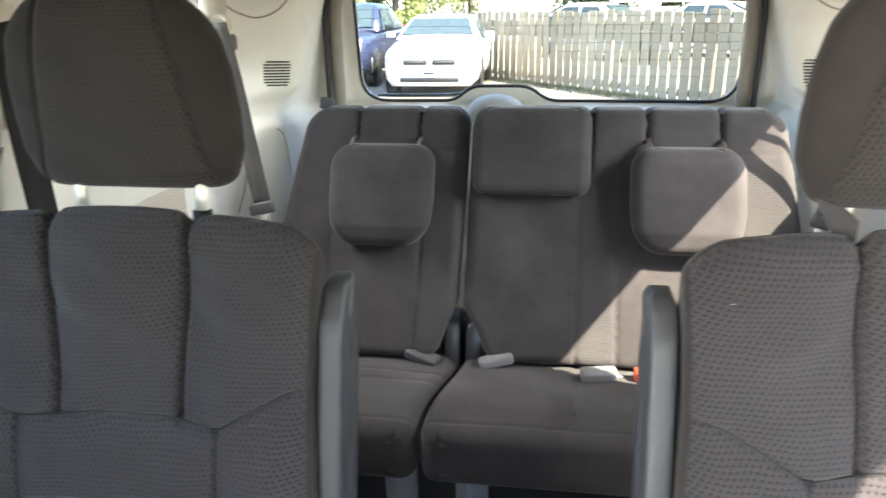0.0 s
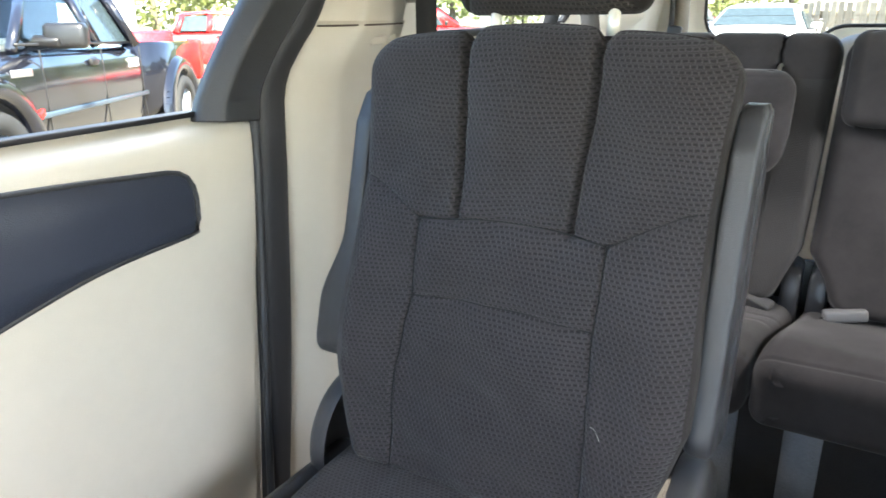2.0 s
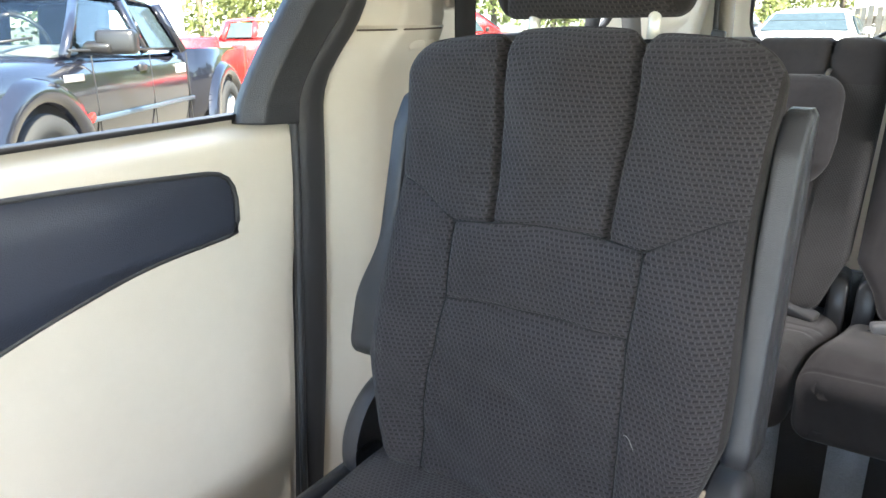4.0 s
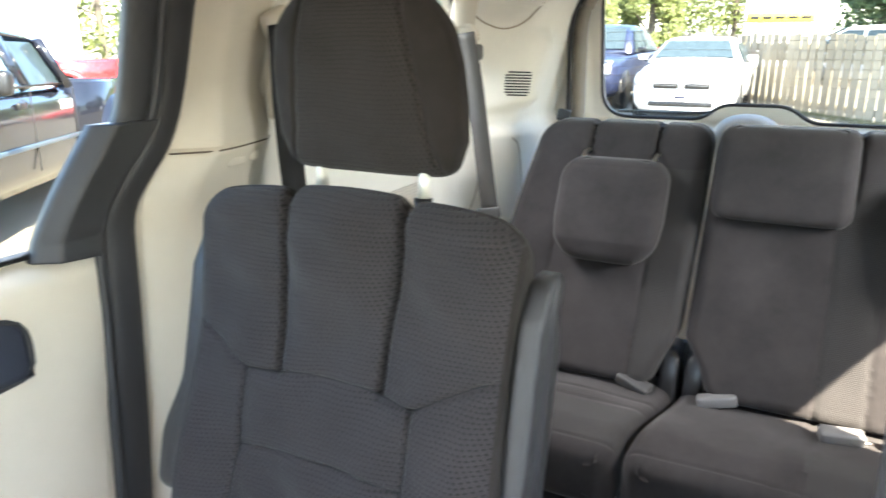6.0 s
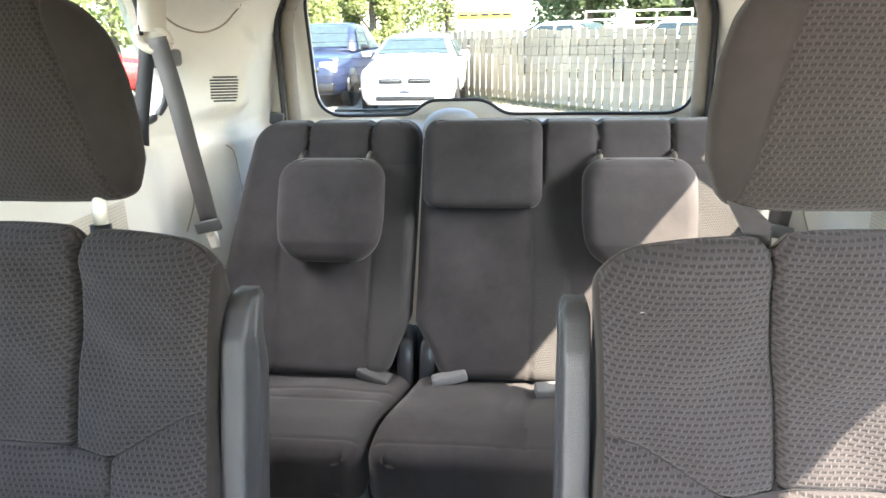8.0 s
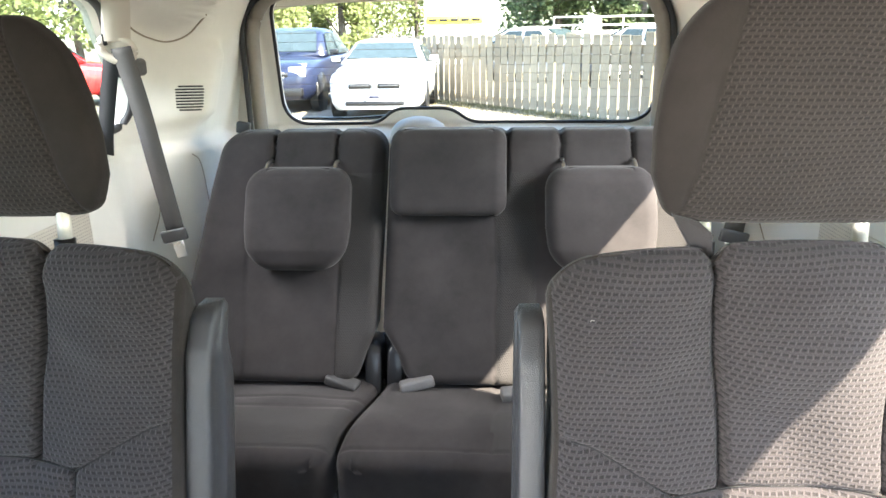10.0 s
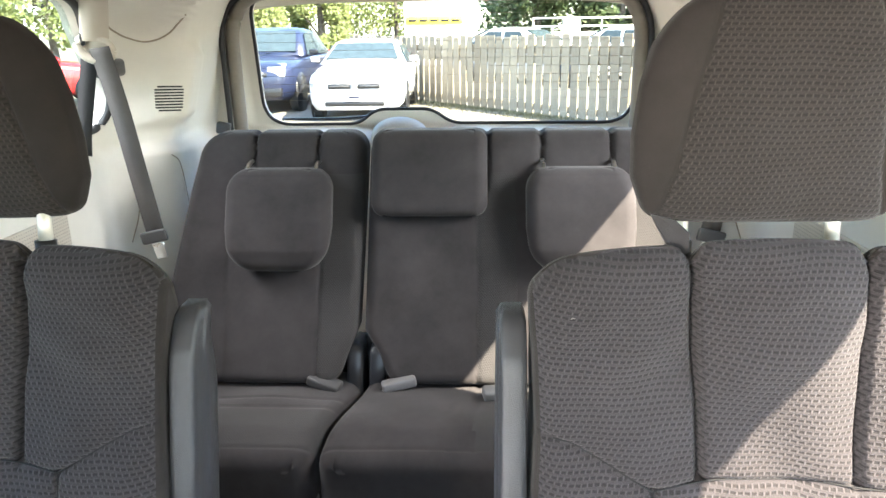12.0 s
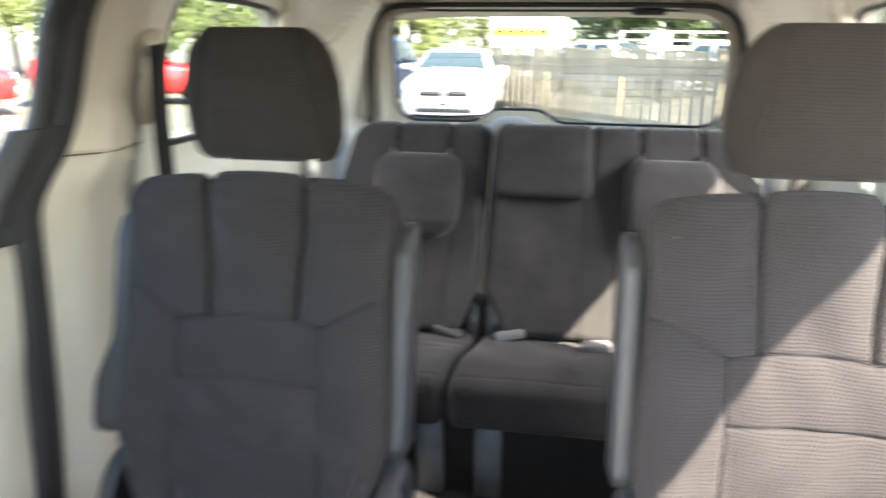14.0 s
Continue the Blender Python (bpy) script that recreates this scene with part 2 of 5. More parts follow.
def circle(r, n=12, squash=1.0):
    return [(r * math.cos(2 * math.pi * k / n), squash * r * math.sin(2 * math.pi * k / n)) for k in range(n)]


def ribbon(width, thick):
    return [(-width / 2, -thick / 2), (width / 2, -thick / 2), (width / 2, thick / 2), (-width / 2, thick / 2)]


def smooth_line(points, n=8):
    """A Catmull-Rom line through the points."""
    P = [Vector(p) for p in points]
    P = [2 * P[0] - P[1]] + P + [2 * P[-1] - P[-2]]
    out = []
    for i in range(1, len(P) - 2):
        a, b, c, d = P[i - 1 : i + 3]
        for k in range(n):
            t = k / n
            out.append(0.5 * (2 * b + (c - a) * t + (2 * a - 5 * b + 4 * c - d) * t * t + (3 * b - a - 3 * c + d) * t**3))
    return out + [P[-2]]


def inset_of(dist, r):
    k = np.clip(r - dist, 0, r)
    return r - np.sqrt(np.maximum(r * r - k * k, 0))


def seam_distance(x, z, line):
    best = np.full(x.shape, 9.0)
    for (ax, az), (bx, bz) in zip(line, line[1:]):
        dx, dz = bx - ax, bz - az
        t = np.clip(((x - ax) * dx + (z - az) * dz) / (dx * dx + dz * dz), 0, 1)
        best = np.minimum(best, np.hypot(x - ax - t * dx, z - az - t * dz))
    return best


def pad(left, right, z0, z1, front, thick, corner, edge, seams=(), bulge=None, nx=80, nz=80, axis="back", corner_low=None, top_thick=None, notch=0.0, crowd=0.675, crest=None):
    """An upholstered pad. left, right: its sides by height; front: its face's depth by height; seams: (line, depth, width).
    axis 'back': the face looks to -y and its height runs along z; 'seat': the face looks up and its height runs along y."""
    t = np.linspace(0, 1, nz + 1)
    t = t - crowd * np.sin(2 * np.pi * t) / (2 * np.pi)
    u = np.linspace(0, 1, nx + 1)
    u = u - crowd * np.sin(2 * np.pi * u) / (2 * np.pi)
    z = z0 + (z1 - z0) * t
    low = corner if corner_low is None else corner_low
    cut = inset_of(z1 - z, corner) + inset_of(z - z0, low)
    xl, xr = np.array([left(v) for v in z]) + cut, np.array([right(v) for v in z]) - cut
    X = xl[:, None] + (xr - xl)[:, None] * u[None]
    Z = np.repeat(z[:, None], nx + 1, 1)
    side = np.minimum(X - xl[:, None], xr[:, None] - X)
    end = np.minimum(z1 - Z, Z - z0)
    r = np.minimum(np.hypot(np.clip(edge - side, 0, edge), np.clip(edge - end, 0, edge)), edge)
    wide = np.minimum(X - np.array([left(v) for v in z])[:, None], np.array([right(v) for v in z])[:, None] - X)
    for rc, far in ((corner, z1 - Z), (low, Z - z0)):
        if rc >= edge:
            bend = (wide < rc) & (far < rc)
            r = np.where(bend, np.clip(edge - rc + np.hypot(rc - wide, rc - far), 0, edge), r)
    round_off = edge - np.sqrt(np.maximum(edge * edge - r * r, 0))
    F = np.array([front(v) for v in z])[:, None] + np.zeros_like(X)
    deep = thick if top_thick is None else top_thick + (thick - top_thick) * np.clip((z1 - Z) / 0.14, 0, 1) ** 1.5
    B = F + deep - round_off
    F = F + round_off
    inside = np.clip(np.minimum(side, end) / (0.008 if notch else 0.02), 0, 1)
    Zd = Z
    for line, depth, width in seams:
        d = seam_distance(X, Z, line)
        F = F + inside * (depth * np.exp(-((d / width) ** 2)) + 0.22 * depth * np.exp(-((d / (width * 5)) ** 2)))
        if notch and depth > 0.0105:
            Zd = Zd - notch * np.exp(-((d / 0.008) ** 2)) * np.clip((Z - z1 + 0.04) / 0.04, 0, 1)
    if crest:
        Zd = Zd + crest(X) * np.clip((Z - z1 + 0.09) / 0.09, 0, 1)
    if bulge:
        F = F - bulge(X, Z) * np.clip(np.minimum(side, end) / 0.03, 0, 1)
    if axis == "back":
        Va, Vb = np.stack([X, F, Zd], -1), np.stack([X, B, Zd], -1)
    else:
        Va, Vb = np.stack([X, Z, -F], -1), np.stack([X, Z, -B], -1)
    cols, rows = nx + 1, nz + 1
    verts = np.concatenate([Va.reshape(-1, 3), Vb.reshape(-1, 3)])
    g = np.arange(rows * cols).reshape(rows, cols)
    quads = np.stack([g[:-1, :-1], g[:-1, 1:], g[1:, 1:], g[1:, :-1]], -1).reshape(-1, 4)
    off = rows * cols
    faces = quads.tolist() + (quads[:, ::-1] + off).tolist()
    rim = np.concatenate([g[0, :-1], g[:-1, -1], g[-1, :0:-1], g[:0:-1, 0]])
    rows_of = [rim] + [2 * off + k * len(rim) + np.arange(len(rim)) for k in range(3)] + [rim + off]
    verts = np.concatenate([verts] + [verts[rim] * (1 - w) + verts[rim + off] * w for w in (0.08, 0.5, 0.92)])
    for top, foot in zip(rows_of, rows_of[1:]):
        faces += np.stack([np.roll(top, -1), top, foot, np.roll(foot, -1)], -1).tolist()
    return verts, faces


def pad_part(name, material, parent, label="", **shape):
    v, f = pad(**shape)
    return surface(name, v, f, material, parent, label)


def rounded_loop(corners, per=8):
    """A closed loop of (a, b, radius) corners, rounded; returns (a, b) points."""
    out, n = [], len(corners)
    for i, (a, b, r) in enumerate(corners):
        p, q, s = Vector(corners[i - 1][:2]), Vector((a, b)), Vector(corners[(i + 1) % n][:2])
        d1, d2 = (p - q).normalized(), (s - q).normalized()
        r1 = min(r, (p - q).length * 0.49, (s - q).length * 0.49)
        e1, e2 = q + d1 * r1, q + d2 * r1
        for k in range(per + 1):
            t = k / per
            out.append(tuple((1 - t) ** 2 * e1 + 2 * t * (1 - t) * q + t * t * e2))
    return out


def resample(loop, n, start=None):
    P = np.array(loop + [loop[0]], float)
    d = np.r_[0, np.cumsum(np.hypot(*np.diff(P, axis=0).T))]
    s = np.linspace(0, d[-1], n, endpoint=False)
    return np.stack([np.interp(s, d, P[:, 0]), np.interp(s, d, P[:, 1])], -1)


def opening_panel(name, hole, outer, place, material, parent=None, label="", steps=10, reveal=0.0, reveal_dir=(0, 0, 0), n=160):
    """A wall panel with a hole: a ring of faces from the hole's loop to an outer loop, laid on place(a, b) -> (x, y, z)."""
    h = resample(hole, n)
    c = h.mean(0)
    o = np.array(outer, float)
    rays = []
    for p in h:
        d = (p - c) / np.linalg.norm(p - c)
        best = 1e9
        for q, s in zip(o, np.roll(o, -1, 0)):
            e = s - q
            den = d[0] * e[1] - d[1] * e[0]
            if abs(den) < 1e-9:
                continue
            w = q - c
            k = (w[0] * e[1] - w[1] * e[0]) / den
            m = (w[0] * d[1] - w[1] * d[0]) / den
            if k > 0 and -1e-6 <= m <= 1 + 1e-6:
                best = min(best, k)
        rays.append(c + d * best)
    far = np.array(rays)
    for q in o:
        far[np.argmin(np.hypot(*(far - q).T))] = q
    verts, faces = [], []
    R = Vector(reveal_dir) * reveal
    if reveal:
        for k in range(n):
            verts.append(Vector(place(*h[k])) + R)
    for s in range(steps + 1):
        w = (s / steps) ** 1.3
        for k in range(n):
            verts.append(Vector(place(*(h[k] * (1 - w) + far[k] * w))))
    total = steps + (1 if reveal else 0)
    for s in range(total):
        for k in range(n):
            a, b = s * n + k, s * n + (k + 1) % n
            faces.append((a, b, b + n, a + n))
    ob = surface(name, verts, faces, material, parent, label)
    return ob


def loop_tube(name, loop, place, radius, material, parent=None, label="", n=140, squash=1.0):
    pts = [Vector(place(*p)) for p in resample(loop, n)]
    bm = bmesh.new()
    prof, rings = circle(radius, 8), []
    for i, p in enumerate(pts):
        d = (pts[(i + 1) % n] - pts[i - 1]).normalized()
        ref = Vector((0, 1, 0)) if abs(d.y) < 0.8 else Vector((1, 0, 0))
        side = d.cross(ref).normalized()
        up = side.cross(d)
        rings.append([bm.verts.new(p + side * a + up * b * squash) for a, b in prof])
    for i in range(n):
        a, b = rings[i], rings[(i + 1) % n]
        for k in range(8):
            bm.faces.new((a[k], a[(k + 1) % 8], b[(k + 1) % 8], b[k]))
    return part(name, bm, material, parent, label)


def pane(name, loop, place, material, parent=None, label="", thick=0.004, out=(0, 1, 0), n=100):
    pts = resample(loop, n)
    bm = bmesh.new()
    a = [bm.verts.new(place(*p)) for p in pts]
    b = [bm.verts.new(Vector(place(*p)) + Vector(out) * thick) for p in pts]
    bm.faces.new(a)
    bm.faces.new(b[::-1])
    for k in range(n):
        bm.faces.new((a[k], a[(k + 1) % n], b[(k + 1) % n], b[k]))
    ob = part(name, bm, material, parent, label, smooth=False)
    ob.visible_shadow = False
    return ob


# ---- the van's shell ----
FLOOR_Z = 0.42


def step(a, b, v):
    k = min(1.0, max(0.0, (v - a) / (b - a)))
    return k * k * (3 - 2 * k)


def wall_x(y, z):
    """Half width of the cabin's inner face, by place along the van and height."""
    x = 0.80 - 0.27 * max(0.0, z - 1.28) - 0.25 * max(0.0, z - 1.58)
    x -= 0.125 * step(1.66, 1.80, y) + 0.036 * step(1.70, 1.76, y) * (1 - step(1.84, 1.92, y)) * min(1.0, max(0.0, (z - 1.334) / 0.032)) * (1 - step(1.5, 1.56, z))
    fold = float(np.interp(y, [1.55, 1.60, 1.67, 1.727, 1.757, 1.779, 1.80, 1.90], [1.62, 1.60, 1.57, 1.544, 1.562, 1.605, 1.645, 1.75]))
    x -= 0.035 * step(fold + 0.002, fold + 0.06, z) * step(1.54, 1.62, y)
    return x - 0.03 * (1 - step(1.27, 1.305, z)) * step(0.99, 1.12, y)


def strip(name, A, B, place, material, parent=None, label="", across=6, n=60, crown=0.0, thick=0.02, out=(0, 0, 0), crisp=4):
    """A band between two curves of (a, b) points, with a crown and a thickness."""
    def even(c):
        P = np.array([tuple(p) for p in smooth_line([(u, v, 0) for u, v in c], 6)])[:, :2]
        d = np.r_[0, np.cumsum(np.hypot(*np.diff(P, axis=0).T))]
        s = np.linspace(0, d[-1], n)
        return np.stack([np.interp(s, d, P[:, 0]), np.interp(s, d, P[:, 1])], -1)

    a, b, o = even(A), even(B), Vector(out)
    verts, faces = [], []
    for layer in (0, 1):
        for i in range(n):
            for k in range(across + 1):
                w = k / across
                p = Vector(place(*(a[i] * (1 - w) + b[i] * w)))
                lift = crown * (1 - abs(2 * w - 1) ** crisp) if crisp else crown * min(1.0, w / 0.26, (1 - w) / 0.06 + 0.2)
                verts.append(p - o * lift if not layer else p + o * thick)
    c = across + 1
    off = n * c
    for i in range(n - 1):
        for k in range(across):
            q = i * c + k
            faces.append((q, q + 1, q + 1 + c, q + c))
            faces.append((q + off, q + c + off, q + 1 + c + off, q + 1 + off))
        for e in (0, across):
            q = i * c + e
            faces.append((q, q + c, q + c + off, q + off))
    for i in (0, n - 1):
        for k in range(across):
            q = i * c + k
            faces.append((q, q + 1, q + 1 + off, q + off))
    return surface(name, verts, faces, material, parent, label)


# floor
bm = box((1.66, 3.9, 0.06), (0, 0.45, FLOOR_Z - 0.03), 0.01)
tagged(part("floor", bm, CARPET), "dark carpeted minivan floor", "floor", kind="structure")

# headliner
verts, faces = [], []
ny, nx = 40, 48
for j in range(ny + 1):
    y = -1.55 + 3.72 * j / ny
    for i in range(nx + 1):
        x = -0.70 + 1.40 * i / nx
        k = abs(x) / 0.74
        z = 1.712 - 0.085 * k**5 - 0.02 * step(1.6, 2.17, y) - 0.05 * step(2.05, 2.17, y)
        verts.append((x, y, z))
off = len(verts)
verts += [(x, y, z + 0.05) for x, y, z in verts]
for j in range(ny):
    for i in range(nx):
        q = j * (nx + 1) + i
        faces.append((q, q + 1, q + nx + 2, q + nx + 1))
        faces.append((q + off, q + nx + 1 + off, q + nx + 2 + off, q + 1 + off))
tagged(surface("ceiling", verts, faces, LINER), "beige cloth minivan headliner", "ceiling", kind="structure")

# front end: bulkhead with the windscreen opening
hole = rounded_loop([(-0.62, 1.14, 0.1), (0.62, 1.14, 0.1), (0.56, 1.62, 0.1), (-0.56, 1.62, 0.1)])
bulk = opening_panel("wall_front", hole, [(-0.86, 0.42), (0.86, 0.42), (0.74, 1.74), (-0.74, 1.74)],
                     lambda a, b: (a, -1.5 + 0.5 * max(0, b - 1.14), b), DARK, reveal=0.06, reveal_dir=(0, -1, 0))
tagged(bulk, "dark front bulkhead below the windscreen", "wall", kind="structure")


def make_side(s, word):
    P = lambda y, z: (s * wall_x(y, z), y, z)  # noqa: E731
    out, fore = (s, 0, 0), -0.032 if s < 0 else 0.0
    # quarter panel with its window
    hole = rounded_loop([(1.045 + fore, 1.345, 0.03), (1.688, 1.345, 0.07), (1.69, 1.45, 0.09), (1.505, 1.632, 0.07), (1.30, 1.645, 0.1), (1.045 + fore, 1.645, 0.03)])
    quarter = opening_panel("wall_" + word, hole, [(0.93 + fore, 0.42), (2.24, 0.42), (2.24, 1.70), (0.93 + fore, 1.70)], P, PALE,
                            steps=60, reveal=0.05, reveal_dir=out, n=220)
    tagged(quarter, "pale beige moulded rear quarter trim", "wall", kind="structure")
    win = thing("window_" + ("1" if s < 0 else "2"), (s * 0.80, 1.33, 1.34), "fixed rear quarter window with black rubber seal", "window", kind="structure")
    far = lambda y, z: (s * (wall_x(min(y, 1.4), z) + 0.035), y, z)  # noqa: E731
    pane("pane", hole, far, TINT, win, out=out)
    loop_tube("seal", hole, lambda y, z: (s * (wall_x(y, z) + 0.006), y, z), 0.009, RUBBER, win)
    # Strip added on the sunny side only, to cut the sun entering the window.
    rail = None if s < 0 else strip("sun_cut_strip", [(0.93, 1.657), (1.3, 1.657), (1.62, 1.64), (1.78, 1.52)], [(0.93, 1.82), (1.3, 1.82), (1.62, 1.82), (1.80, 1.82)], lambda y, z: (s * (0.852 - 0.25 * (z - 1.63)), y, z), DARK, across=3, n=20, thick=0.01, out=out)
    if rail:
        tagged(rail, "added dark strip that blocks sun above the quarter window", "body panel", kind="structure")
    # door seal and its pillar
    seal_a = [(0.575, 0.46), (0.585, 0.67), (0.602, 0.90), (0.622, 1.15), (0.630, 1.285), (0.657, 1.345), (0.690, 1.39), (0.711, 1.45), (0.716, 1.58), (0.72, 1.70)]
    seal_b = [(0.60, 0.46), (0.628, 0.67), (0.660, 0.90), (0.682, 1.15), (0.692, 1.29), (0.712, 1.335), (0.744, 1.38), (0.762, 1.45), (0.770, 1.58), (0.776, 1.70)]
    seal = strip("door_seal", seal_a, seal_b, lambda y, z: (s * (wall_x(0.5, z) + 0.004), y, z), RUBBER, across=8, crown=0.014, thick=0.03, out=out)
    tagged(seal, "black rubber weatherstrip round the sliding door opening", "door seal", kind="structure")
    lip = [Vector((s * (wall_x(0.5, z) - 0.006), y - 0.006, z)) for y, z in seal_a]
    part("lip", sweep(smooth_line(lip), circle(0.006, 8)), DARK, seal)

    def pillar_x(y, z):
        edge = np.interp(z, [v for _, v in seal_b], [v for v, _ in seal_b])
        k = min(1.0, max(0.0, (y - edge) / 0.058))
        k = k if k < 0.85 else 0.85 + 0.15 * step(0.85, 1.15, 0.85 + (k - 0.85) * 2)
        swell = 0.052 - 0.024 * step(1.37, 1.46, z)
        return (s * (wall_x(0.5, z) + 0.012 - swell * k + 0.034 * min(1.0, max(0.0, (y - edge - 0.085) / 0.15)) ** 1.4 + 0.05 * step(0.975 + fore, 1.0 + fore, y)), y, z)

    low = [p for p in seal_b if p[1] < 1.37] + [(0.739, 1.375)]
    pil = strip("pillar_trim", low, [(1.005 + fore, 0.46), (1.005 + fore, 0.9), (1.003 + fore, 1.2), (0.998 + fore, 1.372)], pillar_x, BEIGE, across=22, thick=0.02, out=out)
    tagged(pil, "beige lower pillar trim beside the sliding door", "pillar trim", kind="structure")
    top_b = [(0.736, 1.366), (0.758, 1.42), (0.764, 1.47), (0.770, 1.58), (0.776, 1.70)]
    pil = strip("pillar_trim", top_b, [(0.985 + fore, 1.362), (0.962 + fore, 1.45), (0.957 + fore, 1.55), (0.97 + fore, 1.70)], lambda y, z: Vector(pillar_x(y, z)) + Vector((s * 0.004, 0, 0)), BEIGE, across=20, thick=0.02, out=out)
    tagged(pil, "beige upper pillar trim beside the sliding door", "pillar trim", kind="structure")

    joint = [Vector(pillar_x(0.745 + (0.0235 + 0.1 * fore) * k, 1.3685)) - Vector((s * 0.0005, 0, 0)) for k in range(11)]
    part("joint", sweep(joint, circle(0.0016, 6)), plain("joint_shadow", (0.10, 0.08, 0.06), 0.8), pil)
    for dy in (0.0, 0.055):
        part("button_cover", box((0.006, 0.04 - 0.3 * dy, 0.014), Vector(pillar_x(0.845 + dy, 1.345)) - Vector((s * 0.001, 0, 0)), 0.003), BEIGE, pil)

    # sliding door
    door = thing("door_" + ("1" if s < 0 else "2"), (s * 0.80, 0.0, 0.46), "closed sliding door with beige panel and dark armrest insert", "door", kind="structure")

    def door_x(z):
        return 0.786 + 0.012 * step(1.16, 1.0, z) + 0.05 * step(1.235, 1.275, z) + 0.01 * step(0.9, 0.5, z)

    verts, faces, nz, ny = [], [], 70, 24
    for j in range(nz + 1):
        z = 0.44 + (1.268 - 0.44) * j / nz
        rear = np.interp(z, [v for _, v in seal_a], [v for v, _ in seal_a]) - 0.004
        for i in range(ny + 1):
            w = i / ny
            y = -1.52 + (rear + 1.52) * w ** 0.7
            x = door_x(z) + 0.012 * step(rear - 0.012, rear, y)
            verts.append((s * x, y, z))
    off = len(verts)
    verts += [(x + s * 0.06, y, z - 0.04 * step(1.18, 1.268, z)) for x, y, z in verts]
    for j in range(nz):
        for i in range(ny):
            q = j * (ny + 1) + i
            faces.append((q, q + 1, q + ny + 2, q + ny + 1))
            faces.append((q + off, q + ny + 1 + off, q + ny + 2 + off, q + 1 + off))
    surface("panel", verts, faces, BEIGE, door)
    insert = rounded_loop([(-0.5, 1.235, 0.02), (0.25, 1.227, 0.12), (0.500, 1.206, 0.055), (0.498, 1.127, 0.008), (0.36, 1.119, 0.05), (0.20, 1.082, 0.08), (0.0, 1.0, 0.1), (-0.5, 0.97, 0.02)])
    pts = resample(insert, 160)
    bm = bmesh.new()
    c = pts.mean(0)
    rings = []
    for k, lift in ((1.0, -0.004), (0.995, 0.004), (0.985, 0.006), (0.6, 0.007)):
        rings.append([bm.verts.new((s * (door_x(p[1]) - lift), *p)) for p in (c + (q - c) * k for q in pts)])
    for a, b in zip(rings, rings[1:]):
        for k in range(len(pts)):
            bm.faces.new((a[k], a[(k + 1) % len(pts)], b[(k + 1) % len(pts)], b[k]))
    bm.faces.new(rings[-1])
    part("armrest_insert", bm, NAVYVINYL, door, "dark navy grained vinyl insert")
    rim = [Vector((s * (door_x(p[1]) - 0.004), *p)) for p in pts]
    part("insert_piping", sweep(rim + rim[:1], circle(0.0035, 6)), DARK, door)
    # belt seal below the glass
    belt = [(s * 0.822, y, 1.268) for y in (-1.5, 0.55)]
    part("belt_seal", sweep(belt, [(-0.010, -0.004), (0.010, -0.004), (0.010, 0.002), (0.0, 0.004), (-0.010, 0.002)]), RUBBER, door)
    # upper rear frame
    strip("corner_trim", [(0.534, 1.258), (0.545, 1.29), (0.557, 1.32), (0.578, 1.36), (0.618, 1.425)], [(0.624, 1.25), (0.632, 1.30), (0.658, 1.35), (0.688, 1.39), (0.707, 1.425)],
          lambda y, z: (s * (wall_x(0.5, z) + 0.006), y, z), DARK, door, across=20, crown=0.024, thick=0.012, out=out, crisp=0)
    strip("upper_frame", [(0.650, 1.415), (0.661, 1.46), (0.664, 1.58), (0.665, 1.66)], [(0.702, 1.41), (0.713, 1.46), (0.717, 1.58), (0.72, 1.66)], lambda y, z: (s * (wall_x(0.5, z) + 0.004), y, z), DARK, door, across=5, crown=0.006, thick=0.015, out=out)
    strip("header", [(-1.2, 1.61), (0.0, 1.618), (0.2, 1.622), (0.34, 1.640), (0.47, 1.648), (0.66, 1.635), (0.80, 1.62)], [(-1.2, 1.70), (0.0, 1.70), (0.83, 1.70)], lambda y, z: (s * wall_x(0.5, z), y, z), BEIGE, door, across=4, thick=0.05, out=out)
    part("front_post", sweep([(s * 0.80, -0.62, 1.27), (s * 0.71, -0.66, 1.66)], [(-0.05, -0.04), (0.05, -0.04), (0.05, 0.04), (-0.05, 0.04)]), BEIGE, door)
    hole = [(-1.4, 1.255), (0.55, 1.255), (0.62, 1.36), (0.75, 1.43), (0.80, 1.66), (-1.1, 1.66)]
    pane("pane", [tuple(p) for p in hole], lambda y, z: (s * (0.828 - 0.26 * (z - 1.26)), y, z), CLEAR, door, out=out)
    for z, w in ((1.298, 0.008), (1.291, 0.011), (1.284, 0.006)):
        part("glass_marking", box((0.0008, w * 0.5, 0.0008), (s * (0.8255 - 0.26 * (z - 1.26)), 0.505, z), 0), BLACK, door, smooth=False)
    return door


make_side(-1, "left")
make_side(1, "right")

# liftgate with rear window
def gate(a, b):
    return (a, 2.20 - 0.30 * max(0.0, b - 1.28) - 0.02 * (a / 0.6) ** 2, b)


glass_loop = rounded_loop([(-0.522, 1.660, 0.06), (-0.535, 1.290, 0.085), (-0.245, 1.290, 0.035), (-0.195, 1.335, 0.05), (-0.02, 1.335, 0.05), (0.035, 1.290, 0.035), (0.580, 1.290, 0.09), (0.552, 1.660, 0.06)])
gate_thing = thing("liftgate", (0, 2.2, 0.45), "closed liftgate with pale trim and heated rear window", "liftgate", kind="structure")
